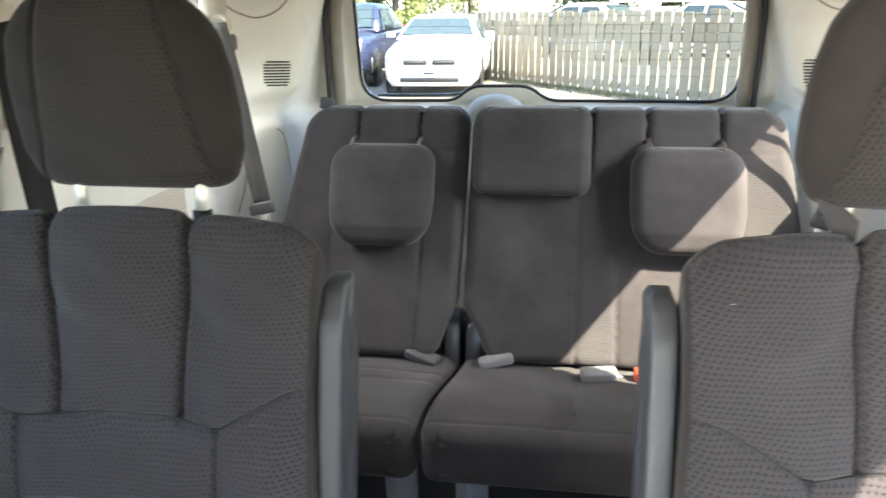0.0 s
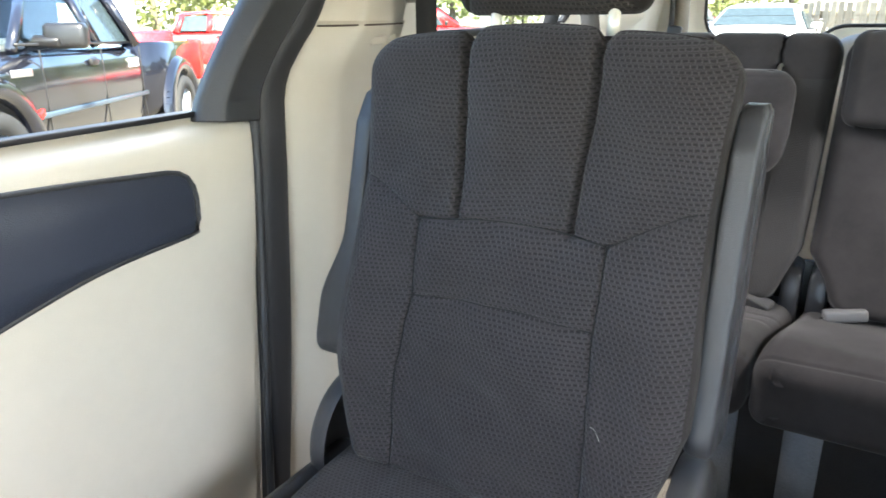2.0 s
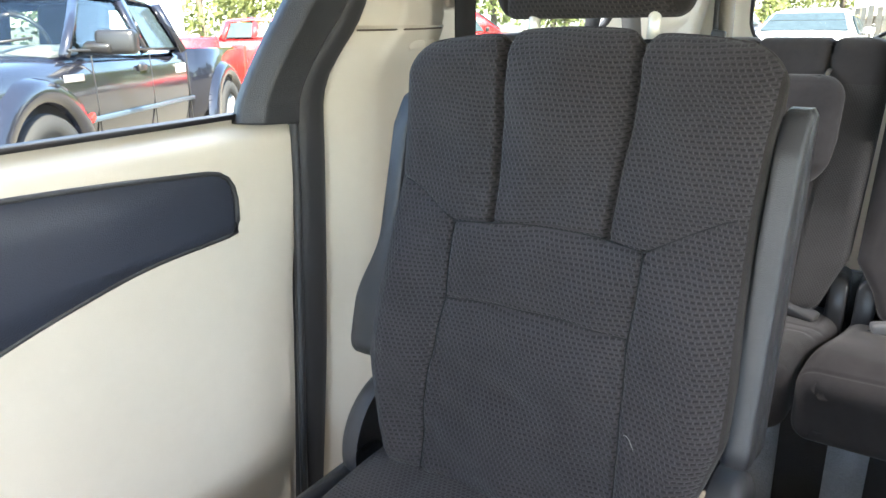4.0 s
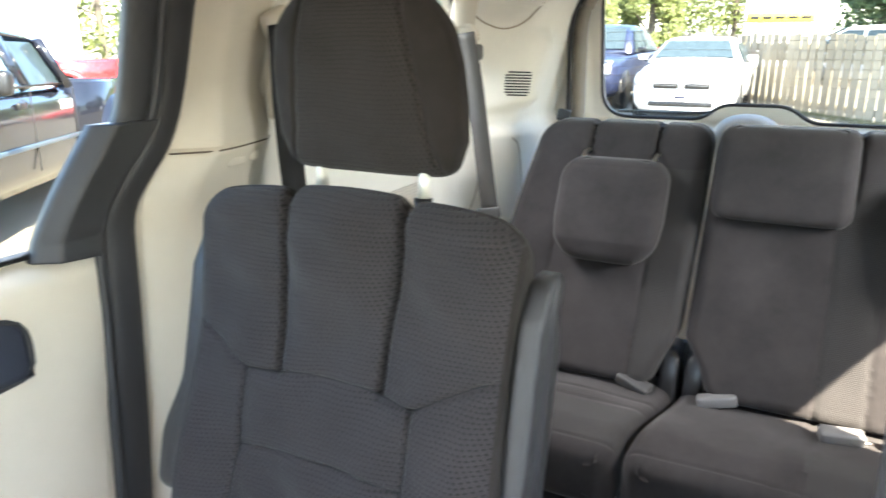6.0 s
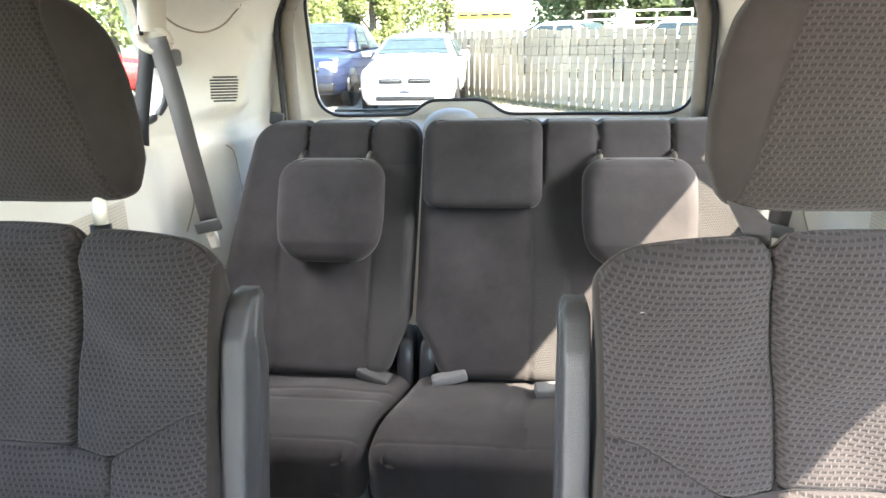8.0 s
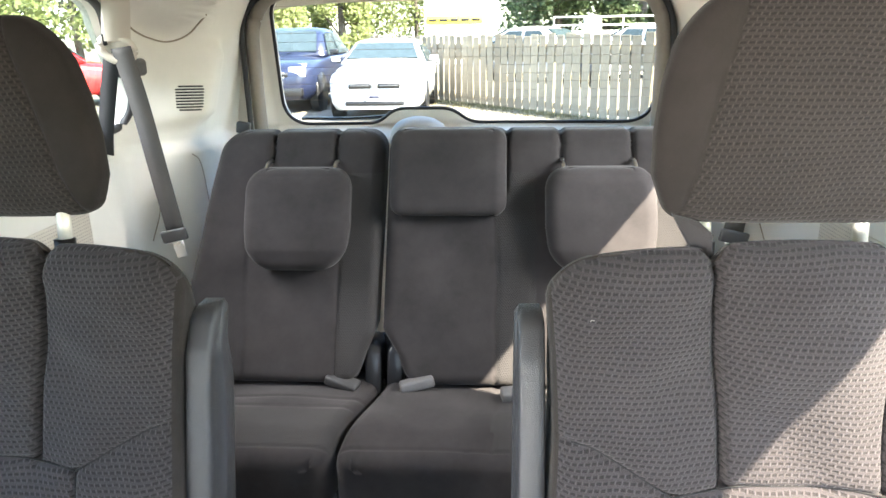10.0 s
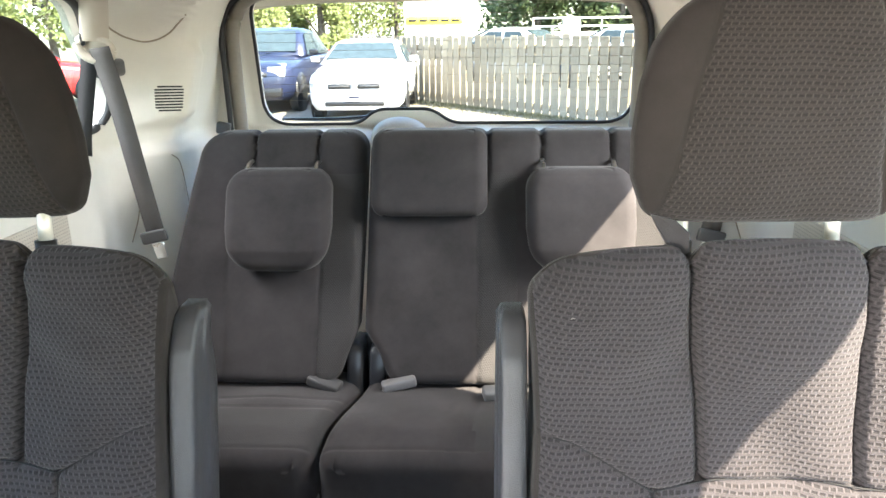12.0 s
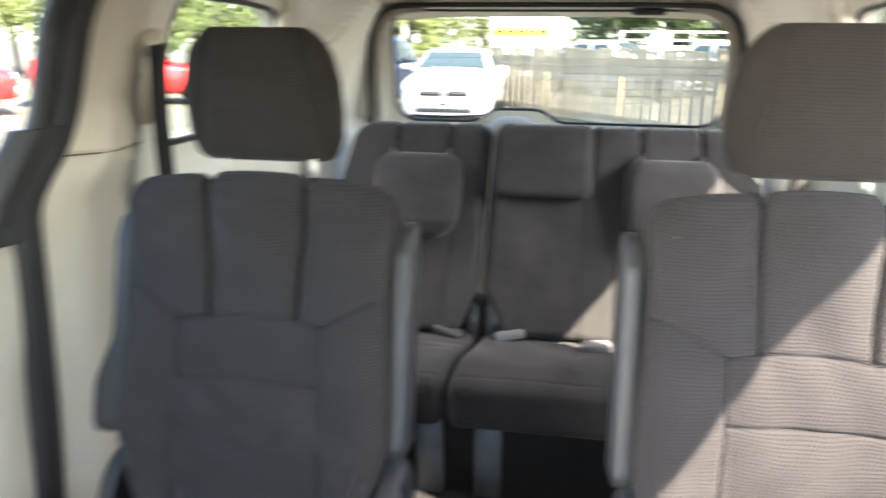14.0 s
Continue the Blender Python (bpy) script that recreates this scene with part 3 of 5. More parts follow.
opening_panel("gate_trim", glass_loop, [(-0.73, 0.42), (0.75, 0.42), (0.72, 1.72), (-0.70, 1.72)],
              lambda a, b: (a, gate(a, b)[1] - 0.085 * (1 - step(1.245, 1.288, b)) - 0.03 * step(0.575, 0.63, abs(a - 0.02)) * step(1.28, 1.32, b), b), PALE, gate_thing, steps=50, reveal=0.03, reveal_dir=(0, 1, 0), n=260)
pane("rear_pane", glass_loop, lambda a, b: (a, gate(a, b)[1] + 0.028, b), CLEAR, gate_thing, n=200)
loop_tube("glass_seal", glass_loop, lambda a, b: (a, gate(a, b)[1] + 0.004, b), 0.0055, RUBBER, gate_thing, n=240)
for k in range(13):
    z = 1.362 + 0.0245 * k
    part("defroster_wire", sweep([(-0.55, gate(0, z)[1] + 0.022, z), (0.575, gate(0, z)[1] + 0.022, z)], circle(0.0005, 4)), plain("defroster_bronze", (0.16, 0.12, 0.08), 0.5) if k == 0 else bpy.data.materials["defroster_bronze"], gate_thing)
verts, faces, n, m = [], [], 24, 8
for j in range(m + 1):
    k = j / m
    for i in range(n + 1):
        a = math.pi * i / n
        r = math.sin(math.pi / 2 * k)
        verts.append((-0.115 + 0.088 * math.cos(a) * (r ** 0.6), 2.13 - 0.06 * math.cos(math.pi / 2 * k), 1.24 + 0.078 * math.sin(a) ** 0.7 * (r ** 0.5)))
for j in range(m):
    for i in range(n):
        q = j * (n + 1) + i
        faces.append((q, q + 1, q + n + 2, q + n + 1))
surface("wiper_cover", verts, faces, plain("grey_beige_plastic", (0.42, 0.40, 0.36), 0.5), gate_thing)
part("wiper_arm", sweep(smooth_line([(-0.12, 2.245, 1.318), (-0.3, 2.25, 1.301), (-0.50, 2.25, 1.300)]), ribbon(0.012, 0.008)), BLACK, gate_thing)
part("stop_lamp", box((0.10, 0.03, 0.022), (0.30, 2.075, 1.655), 0.006), BLACK, gate_thing)
TAUPE = plain("taupe_trim", (0.25, 0.22, 0.185), 0.6)
for s in (-1, 1):
    x0 = -0.603 if s < 0 else 0.592
    line = smooth_line([(x0, 2.065, 0.5), (x0, 2.065, 1.25), (x0, 2.06, 1.45), (x0 - s * 0.012, 2.04, 1.58), (x0 - s * 0.07, 2.03, 1.655), (x0 - s * 0.2, 2.03, 1.672), (-0.005, 2.03, 1.674)])
    ws = part("gate_seal", sweep(line, circle(0.008, 10)), RUBBER)
    tagged(ws, "dark rubber weatherstrip round the liftgate opening", "door seal", kind="structure")
    band = [Vector(p) + Vector((-s * 0.022, 0.025, 0)) for p in line[: -9]]
    tagged(part("gate_edge_trim", sweep(band, circle(0.02, 12)), TAUPE), "taupe edge trim beside the liftgate opening", "trim", kind="structure")


# ---- second-row seats ----
def f2(z):
    return 0.551 + 0.30 * (z - 1.073) + 0.36 * (z - 1.073) ** 2 - 0.04 * max(0.0, (z - 1.18) / 0.18) ** 1.5


def two_tone(ob, material, test):
    ob.data.materials.append(material)
    for p in ob.data.polygons:
        if test(p.center):
            p.material_index = 1


def slab_of(points, thick):
    """A thin flap through the points, thickened backwards."""
    bm = bmesh.new()
    a = [bm.verts.new(p) for p in points]
    c = [bm.verts.new(Vector(p) + Vector((0, thick, 0))) for p in points]
    bm.faces.new(a[::-1]), bm.faces.new(c)
    for k in range(len(points)):
        bm.faces.new((a[k], a[(k + 1) % len(points)], c[(k + 1) % len(points)], c[k]))
    return bm


def folded_armrest(seat, s, x0):
    """An armrest folded up beside the back: a slim grained bar with a flat face, a head leaning back to a rounded end and a raised lip along its side."""
    bm = bmesh.new()
    n, prof = 60, []
    for i in range(n + 1):
        k = i / n
        k = k + 0.10 * math.sin(2 * math.pi * k) / math.pi if k > 0.5 else k
        z = 0.966 + 0.331 * k
        y = 0.553 + 0.27 * (z - 0.966) + 0.42 * max(0.0, z - 1.258) + 0.010 * max(0.0, (0.99 - z) / 0.024) ** 2
        end = min(1.0, k / 0.02)
        tip = math.sqrt(max(0.0, 1 - max(0.0, 1 - (1 - k) / 0.030) ** 2))
        cap = 0.86 + 0.14 * math.sqrt(max(0.0, 1 - (1 - end) ** 2))
        w = 0.0135 * cap * (1.0 - 0.12 * k) * (0.72 + 0.28 * tip)
        swell = 0.028 * step(1.13, 1.03, z) if s < 0 else 0.0
        d = 0.060 * cap * (1.0 - 0.45 * step(0.72, 1.0, k))
        y, d = y + 0.008 * (1 - tip), d - 0.012 * (1 - tip)
        ring = []
        for a, b in ((-1.0, 0.10), (-0.96, 0.03), (-0.84, 0.0), (-0.4, -0.012), (0.3, -0.012), (0.74, 0.0), (0.90, 0.02), (1.0, 0.07), (1.10, 0.18), (1.12, 0.52), (1.22, 0.55), (1.30, 0.60), (1.34, 0.90), (1.28, 0.97), (1.1, 1.0), (-1.0, 1.0)):
            ring.append(bm.verts.new((s * (x0 + a * w + (swell * (0.5 + 0.5 * a) if a > 0 else 0.0)), y + b * d, z)))
        prof.append(ring)
    m = len(prof[0])
    for a, b in zip(prof, prof[1:]):
        for k in range(m):
            bm.faces.new((a[k], a[(k + 1) % m], b[(k + 1) % m], b[k]))
    bm.faces.new(prof[0])
    bm.faces.new(prof[-1])
    ob = part("armrest", bm, GREY, seat, "dark grained plastic armrest folded upright")
    ob.data.set_sharp_from_angle(angle=radians(48))


def raised_headrest(seat, x0, half, y0, dz):
    """A raised head restraint: a rounded block, narrower and thinner upwards, with a woven face let into a dark cover along two curved seams."""
    n, m, verts, faces = 100, 240, [], []
    seam_x = lambda z: half * float(np.interp(z, [1.37, 1.40, 1.43, 1.50, 1.58], [0.84, 0.76, 0.70, 0.62, 0.48]))  # noqa: E731
    inset = lambda d, r: r - math.sqrt(max(0.0, r * r - (r - min(d, r)) ** 2))  # noqa: E731
    for j in range(n + 1):
        k = 0.5 - 0.5 * math.cos(math.pi * j / n)
        z = 1.3804 + 0.1962 * k
        foot, crown = inset(z - 1.3804, 0.02), inset(1.5766 - z, 0.05)
        w = half * float(np.interp(k, [0, 0.08, 0.2, 0.4, 0.62, 0.8, 1.0], [0.910, 0.912, 0.984, 1.0, 0.973, 0.908, 0.789])) - foot - 0.6 * crown
        f = y0 - 0.097 * (z - 1.47) + 0.28 * (z - 1.47) ** 2 + 0.7 * foot + 0.3 * crown
        b = y0 - 0.029 * (z - 1.47) + 0.0688 - 0.0142 * k - 0.7 * foot - 0.3 * crown
        for i in range(m):
            c, q = math.cos(2 * math.pi * i / m), math.sin(2 * math.pi * i / m)
            x = w * math.copysign(abs(c) ** 0.62, c)
            y = (f + b) / 2 + (b - f) / 2 * math.copysign(abs(q) ** 0.62, q)
            if q < 0:
                y += 0.0035 * math.exp(-(((abs(x) - seam_x(z)) / 0.003) ** 2)) - 0.0012 * math.sin(x * 60 + z * 45) * math.sin(z * 55)
            verts.append((x0 + x, y, z + dz))
    for j in range(n):
        for i in range(m):
            a, b = j * m + i, j * m + (i + 1) % m
            faces.append((a, b, b + m, a + m))
    faces += [tuple(range(m))[::-1], tuple(range(n * m, n * m + m))]
    head = surface("head_restraint", verts, faces, CLOTH_HEAD, seat)
    two_tone(head, SUEDE_SIDE, lambda c: abs(c.x - x0) > seam_x(c.z - dz) or c.y > y0 + 0.035)


def captain_seat(wide=0.0, head_half=0.122, head_x=0.0, post_x=0.002, z_top=1.366, head_y=0.674, head_z=0.0, arm_x=0.219, torn=False):
    seat = thing("captain_seat", (0, 0.45, FLOOR_Z), "dark grey waffle-cloth captain seat with raised head restraint and folded-up armrests", "car seat", "second-row captain seats")
    mirror = lambda line: [(-x, z) for x, z in line]  # noqa: E731
    v1 = [(-0.076, 1.38), (-0.074, 1.29), (-0.070, 1.23), (-0.067, 1.166)]
    bol = [(-0.111, 1.162), (-0.110, 1.11), (-0.108, 1.076), (-0.112, 1.03), (-0.117, 0.97), (-0.117, 0.86)]
    arm = [(-0.215, 1.207), (-0.18, 1.198), (-0.147, 1.182), (-0.111, 1.162)]
    mid = [(-0.111, 1.162), (-0.04, 1.168), (0.04, 1.168), (0.111, 1.162)]
    mid2 = [(-0.108, 1.076), (-0.045, 1.081), (0.045, 1.081), (0.108, 1.076)]
    seams = [(v1, 0.013, 0.0040), (mirror(v1), 0.013, 0.0040)] + [(line, 0.0045, 0.0024) for line in (bol, mirror(bol), arm, mirror(arm), mid, mid2)]
    half = lambda z: float(np.interp(z, [0.86, 0.90, 0.95, 0.995, 1.05, 1.12, 1.20, 1.27, 1.33, 1.37], [0.172, 0.182, 0.199, 0.212, 0.212, 0.207, 0.203, 0.206, 0.2105, 0.2105])) + wide  # noqa: E731

    def bulge(x, z):
        wing = np.clip((np.abs(x) - 0.10) / 0.07, 0, 1) * np.clip((1.25 - z) / 0.2, 0, 1) * 0.020
        lobes = 0.009 * np.clip((z - 1.17) / 0.1, 0, 1) * np.cos(np.clip(np.abs(x), 0, 0.07) / 0.07 * np.pi / 2)
        outer = 0.006 * np.clip((z - 1.19) / 0.08, 0, 1) * np.sin(np.clip((np.abs(x) - 0.076) / 0.12, 0, 1) * np.pi)
        pillow = 0.005 * np.cos(np.clip(np.abs(x) / 0.11, 0, 1) * np.pi / 2) * np.abs(np.sin((np.clip(z, 0.9, 1.165) - 1.165) / 0.088 * np.pi))
        creases = 0.0022 * np.sin(x * 63 + z * 41 + 3 * np.sin(z * 19)) * np.sin(z * 37 - x * 13)
        return wing + lobes + outer + pillow + creases + 0.005 * np.sin(x * 31 + z * 9) * np.sin(z * 23)

    back = pad_part("backrest", CLOTH, seat, left=lambda z: -half(z), right=half, z0=0.86, z1=z_top, front=f2, thick=0.125, corner=0.040, edge=0.022, seams=seams, bulge=bulge, nx=260, nz=260, corner_low=0.03, top_thick=0.042, notch=0.012, crowd=0.35,
                    crest=lambda x: 0.007 * np.cos(np.clip(np.abs(x) / 0.076, 0, 1) * np.pi / 2) ** 0.5 - 0.014 * np.clip((np.abs(x) - 0.10) / 0.11, 0, 1) ** 1.6)
    at = np.zeros(len(back.data.polygons) * 3)
    back.data.polygons.foreach_get("center", at)
    at = at.reshape(-1, 3)
    tone = np.zeros(len(at), int)
    rim = np.vectorize(half)(at[:, 2]) - np.abs(at[:, 0])
    tone[(rim < 0.004) | (at[:, 1] > np.vectorize(f2)(at[:, 2]) + np.where(z_top - at[:, 2] < 0.03, 0.019, 0.046))] = 1
    back.data.materials.append(SUEDE_SIDE)
    back.data.polygons.foreach_set("material_index", tone)
    # Near-black tubes laid in the grooves to darken the seam lines.
    for line, deep, _ in seams[2:]:
        P = np.array(line)
        d = np.r_[0, np.cumsum(np.hypot(*np.diff(P, axis=0).T))]
        k = np.linspace(0, d[-1], 40)
        px, pz = np.interp(k, d, P[:, 0]), np.interp(k, d, P[:, 1])
        ok = (pz < z_top - 0.03) & (np.abs(px) < np.vectorize(half)(pz) - 0.012)
        px, pz = px[ok], pz[ok]
        py = np.vectorize(f2)(pz) + 1.22 * deep - bulge(px, pz) - 0.0002
        part("seam", sweep(list(zip(px, py, pz)), circle(0.0009, 6)), SEAM_TONE, back)
    raised_headrest(seat, head_x, head_half, head_y, head_z)
    if torn:
        rag = [(x, y - 0.028, z) for x, y, z in ((0.108, 0.700, 1.390), (0.086, 0.692, 1.385), (0.074, 0.688, 1.374), (0.076, 0.684, 1.358), (0.084, 0.682, 1.352), (0.096, 0.688, 1.366))]
        bm = slab_of(rag, 0.004)
        part("torn_flap", bm, SUEDE, seat, "torn loose flap of head restraint cloth", smooth=False)
    for s in (-1, 1):
        part("post", sweep([(s * 0.070 + post_x, 0.694, 1.350), (s * 0.070 + post_x, 0.700, 1.395)], circle(0.0068, 12)), POST, seat, "steel head restraint post")
        part("post_collar", sweep([(s * 0.070 + post_x, 0.692, 1.338), (s * 0.070 + post_x, 0.694, 1.358)], circle(0.0105, 12)), BLACK, seat)
        folded_armrest(seat, s, arm_x if s > 0 else 0.224)
        prof = [(0.088 * math.cos(a), 0.088 * math.sin(a)) for a in (math.pi * k / 24 for k in range(49))]
        bm, rings = bmesh.new(), []
        for k, q in ((0.0, 1.0), (0.018, 1.0), (0.026, 0.96), (0.031, 0.88), (0.034, 0.5)):
            rings.append([bm.verts.new((s * (0.200 + k), 0.575 + q * a, 0.858 + q * b)) for a, b in prof[:48]])
        for a, b in zip(rings, rings[1:]):
            for k in range(48):
                bm.faces.new((a[k], a[(k + 1) % 48], b[(k + 1) % 48], b[k]))
        bm.faces.new(rings[-1])
        part("hinge_cover", bm, GREY, seat)
        part("side_valance", box((0.03, 0.46, 0.13), (s * 0.222, 0.34, 0.78), 0.014), GREY, seat)
    part("back_shell", box((0.31, 0.02, 0.36), (0, f2(1.06) + 0.125, 1.06), 0.01, (-18, 0, 0)), DARK, seat)
    pad_part("seat_cushion", CLOTH_SEAT, seat, left=lambda y: -0.205, right=lambda y: 0.205, z0=0.06, z1=0.60, front=lambda y: -(0.842 + 0.03 * step(0.2, 0.5, y)), thick=0.13, corner=0.05, edge=0.04,
             seams=[([(-0.11, 0.05), (-0.11, 0.6)], 0.009, 0.0032), ([(0.11, 0.05), (0.11, 0.6)], 0.009, 0.0032), ([(-0.11, 0.3), (0.11, 0.3)], 0.009, 0.0032)], nx=60, nz=60, axis="seat")
    bm = box((0.34, 0.36, 0.30), (0, 0.33, FLOOR_Z + 0.15), 0.02)
    part("pedestal", bm, BLACK, seat)
    return seat


left_seat = captain_seat(head_half=0.1242, head_x=-0.0112, post_x=-0.004)
right_seat = captain_seat(wide=0.009, head_half=0.124, head_x=0.003, head_y=0.648, head_z=0.0015, arm_x=0.231, torn=True)
left_seat.matrix_basis = pose(-0.3945, 0.45, FLOOR_Z)
right_seat.matrix_basis = pose(0.378, 0.428, FLOOR_Z + 0.006) @ Matrix.Diagonal((-1, 1, 1, 1))


# lint caught on the seat cloth
LINT = plain("white_lint", (0.30, 0.29, 0.27), 0.8)
for x0, z0, turn, size in ((0.197, 1.318, 15, 0.007), (-0.245, 1.03, -65, 0.032), (-0.262, 0.985, -40, 0.024)):
    side = 0.428 - 0.45 if x0 > 0 else 0.0
    line = []
    for k in range(7):
        u = (k / 6 - 0.5) * size
        x, z = x0 + u * math.cos(radians(turn)), z0 + u * math.sin(radians(turn)) + 0.12 * size * math.sin(k * 1.1)
        line.append((x, f2(z) + side - 0.0085, z))
    tagged(part("lint_thread", sweep(line, circle(0.00022, 5)), LINT), "fine white thread of lint caught on seat cloth", "lint", "lint on the seats")


# ---- third-row seats ----
def f3(z):
    return 1.44 + 0.53 * (z - 0.79) - 0.10 * (z - 0.79) ** 2


def third_back(name, parent, left, right, seams, nx, mid, strips):
    ob = pad_part("backrest", SUEDE, parent, left=left, right=right, z0=0.79, z1=1.330, front=f3, thick=0.10, corner=0.05, edge=0.03, seams=seams, nx=nx, nz=120, corner_low=0.02, notch=0.009,
                  bulge=lambda x, z: 0.004 * np.sin(x * 25) * np.sin(z * 17) - sum(0.004 * ((x > a) & (x < b)) * np.clip((z - 1.245) / 0.01, 0, 1) for a, b in mid))
    two_tone(ob, CLOTH_FINE, lambda c: any(a < c.x < b for a, b in strips) and c.z < 1.24)
    return ob


def hung_headrest(parent, x):
    pad_part("head_restraint", SUEDE, parent, left=lambda z: x - 0.123 + 0.13 * max(0, 1.13 - z), right=lambda z: x + 0.123 - 0.13 * max(0, 1.13 - z), z0=1.036, z1=1.258,
             front=lambda z: f3(z) - 0.075 + 0.4 * max(0, 1.09 - z), thick=0.075, corner=0.05, edge=0.03, nx=72, nz=72, corner_low=0.062, crowd=0.9,
             seams=[([(x - 0.105, 1.245), (x + 0.105, 1.245)], 0.0015, 0.002)])
    for s in (-1, 1):
        part("post", sweep(smooth_line([(x + s * 0.081, f3(1.25) - 0.042, 1.248), (x + s * 0.081, f3(1.26) - 0.018, 1.263), (x + s * 0.081, f3(1.268) + 0.01, 1.266)], 4), circle(0.0045, 10)), CHROME, parent)


def cushion(parent, left, right, seams, nx, weave):
    """A bench cushion of suede with a woven panel let into its front, where weave(x) holds."""
    ob = pad_part("seat_cushion", SUEDE, parent, left=left, right=right, z0=1.165, z1=1.56, front=lambda y: -(0.812 - 0.03 * step(1.25, 1.5, y) - 0.02 * step(1.25, 1.165, y)), thick=0.135, corner=0.036, edge=0.034,
                  seams=seams + [([(-0.7, 1.192), (0.7, 1.192)], 0.0025, 0.003)], nx=nx, nz=110, axis="seat", bulge=lambda x, y: 0.003 * np.sin(x * 21 + 4 * y) * np.sin(y * 26))
    two_tone(ob, CLOTH_BENCH, lambda c: 1.192 < c.y < 1.315 and weave(c.x) and c.z > 0.768)
    return ob


def buckle(parent, at, turn, tone=BUCKLE, tab=BLACK):
    b = part("buckle", box((0.078, 0.037, 0.024), at, 0.006, turn, 3), tone, parent, "grey plastic seat belt buckle")
    m = pose(*at, *turn)
    part("release_button", box((0.008, 0.024, 0.014) if tab is BLACK else (0.026, 0.034, 0.0255), m @ Vector((-0.033, 0, 0)), 0.002, turn), tab, b)
    part("buckle_stalk", sweep([m @ Vector((0.03, 0, -0.002)), m @ Vector((0.052, 0.004, -0.01)), m @ Vector((0.07, 0.02, -0.03))], ribbon(0.012, 0.004)), CHROME, b)
    return b


def bracket(parent, x0, x1, y0, top):
    """Recliner cover at the foot of a backrest: a flat face leaning back to a rounded top."""
    mid, half = (x0 + x1) / 2, (x1 - x0) / 2
    bm, rings = bmesh.new(), []
    for depth, inset in ((0.0, 0.006), (0.0015, 0.0025), (0.005, 0.0), (0.07, 0.0)):
        w = half - inset
        outline = [(w, 0.70), (w, top - half)] + [(w * math.cos(a), top - half + w * math.sin(a)) for a in (math.pi * k / 16 for k in range(1, 16))] + [(-w, top - half), (-w, 0.70)]
        rings.append([bm.verts.new((mid + x, y0 + depth + 0.75 * max(0.0, z - 0.78), z)) for x, z in outline])
    for a, b in zip(rings, rings[1:]):
        for k in range(len(a)):
            bm.faces.new((a[k], a[(k + 1) % len(a)], b[(k + 1) % len(b)], b[k]))
    bm.faces.new(rings[0]), bm.faces.new(rings[-1][::-1])
    bmesh.ops.recalc_face_normals(bm, faces=bm.faces[:])
    part("recliner_cover", bm, COVER, parent, "glossy black plastic recliner cover")


def leg(parent, x):
    part("leg", sweep([(x, 1.235, 0.70), (x, 1.25, 0.55), (x, 1.27, FLOOR_Z)], [(-0.033, -0.012), (0.033, -0.012), (0.033, 0.012), (-0.033, 0.012)]), LEGSTEEL, parent, "grey painted steel seat leg")


edge40 = lambda z: float(np.interp(z, [0.79, 0.85, 0.90, 1.36], [-0.205, -0.182, -0.160, -0.146]))  # noqa: E731
seat40 = thing("third_row_seat", (-0.38, 1.4, FLOOR_Z), "narrow dark cloth third-row seat with lowered head restraint", "car seat", "third-row bench")
slot = lambda x: ([(x, 1.40), (x, 1.262)], 0.022, 0.003)  # noqa: E731
third_back("backrest", seat40, lambda z: float(np.interp(z, [0.79, 0.99, 1.2, 1.36], [-0.57, -0.612, -0.575, -0.538])), edge40,
           [slot(-0.42), slot(-0.266), ([(-0.252, 1.15), (-0.252, 0.79)], 0.005, 0.003), ([(-0.47, 1.10), (-0.47, 0.79)], 0.004, 0.003)], 110, [(-0.42, -0.266)], [(-0.252, -0.1)])
hung_headrest(seat40, -0.343)
edge_c = lambda y: -0.165 - 0.16 * (1.40 - y)  # noqa: E731
cushion(seat40, lambda y: -0.60, edge_c, [([(-0.6, 1.33), (-0.17, 1.33)], 0.003, 0.003), ([(-0.6, 1.385), (-0.17, 1.385)], 0.003, 0.003)], 90, lambda x: x > -0.62)
bracket(seat40, -0.187, -0.151, 1.450, 0.866)
buckle(seat40, (-0.233, 1.455, 0.795), (8, 14, -16), TONGUE)
leg(seat40, -0.245)
leg(seat40, -0.52)

seat60 = thing("third_row_seat", (0.22, 1.4, FLOOR_Z), "wide dark cloth third-row seat with centre head restraint", "car seat", "third-row bench")
third_back("backrest", seat60, lambda z: float(np.interp(z, [0.79, 0.85, 0.90, 1.36], [-0.085, -0.11, -0.146, -0.141])), lambda z: float(np.interp(z, [0.79, 0.99, 1.2, 1.36], [0.59, 0.615, 0.59, 0.565])),
           [([(0.140, 1.40), (0.136, 1.20)], 0.016, 0.004), slot(0.266), slot(0.43), ([(0.115, 1.15), (0.115, 0.79)], 0.005, 0.003), ([(0.20, 1.02), (0.205, 0.79)], 0.004, 0.003), ([(0.47, 1.10), (0.47, 0.79)], 0.004, 0.003)], 180, [(0.266, 0.43)], [(0.115, 0.205), (0.47, 0.7)])
hung_headrest(seat60, 0.348)
pad_part("head_restraint", SUEDE, seat60, left=lambda z: -0.132, right=lambda z: 0.138, z0=1.150, z1=1.338, front=lambda z: f3(z) - 0.045, thick=0.09, corner=0.030, edge=0.028, nx=72, nz=72, crowd=0.9)
seat60_cushion = cushion(seat60, lambda y: edge_c(y) + 0.006, lambda y: 0.60, [([(0.06, 1.165), (0.075, 1.56)], 0.003, 0.003), ([(0.105, 1.165), (0.125, 1.56)], 0.004, 0.003)], 150, lambda x: x > 0.108)
bracket(seat60, -0.136, -0.098, 1.458, 0.862)
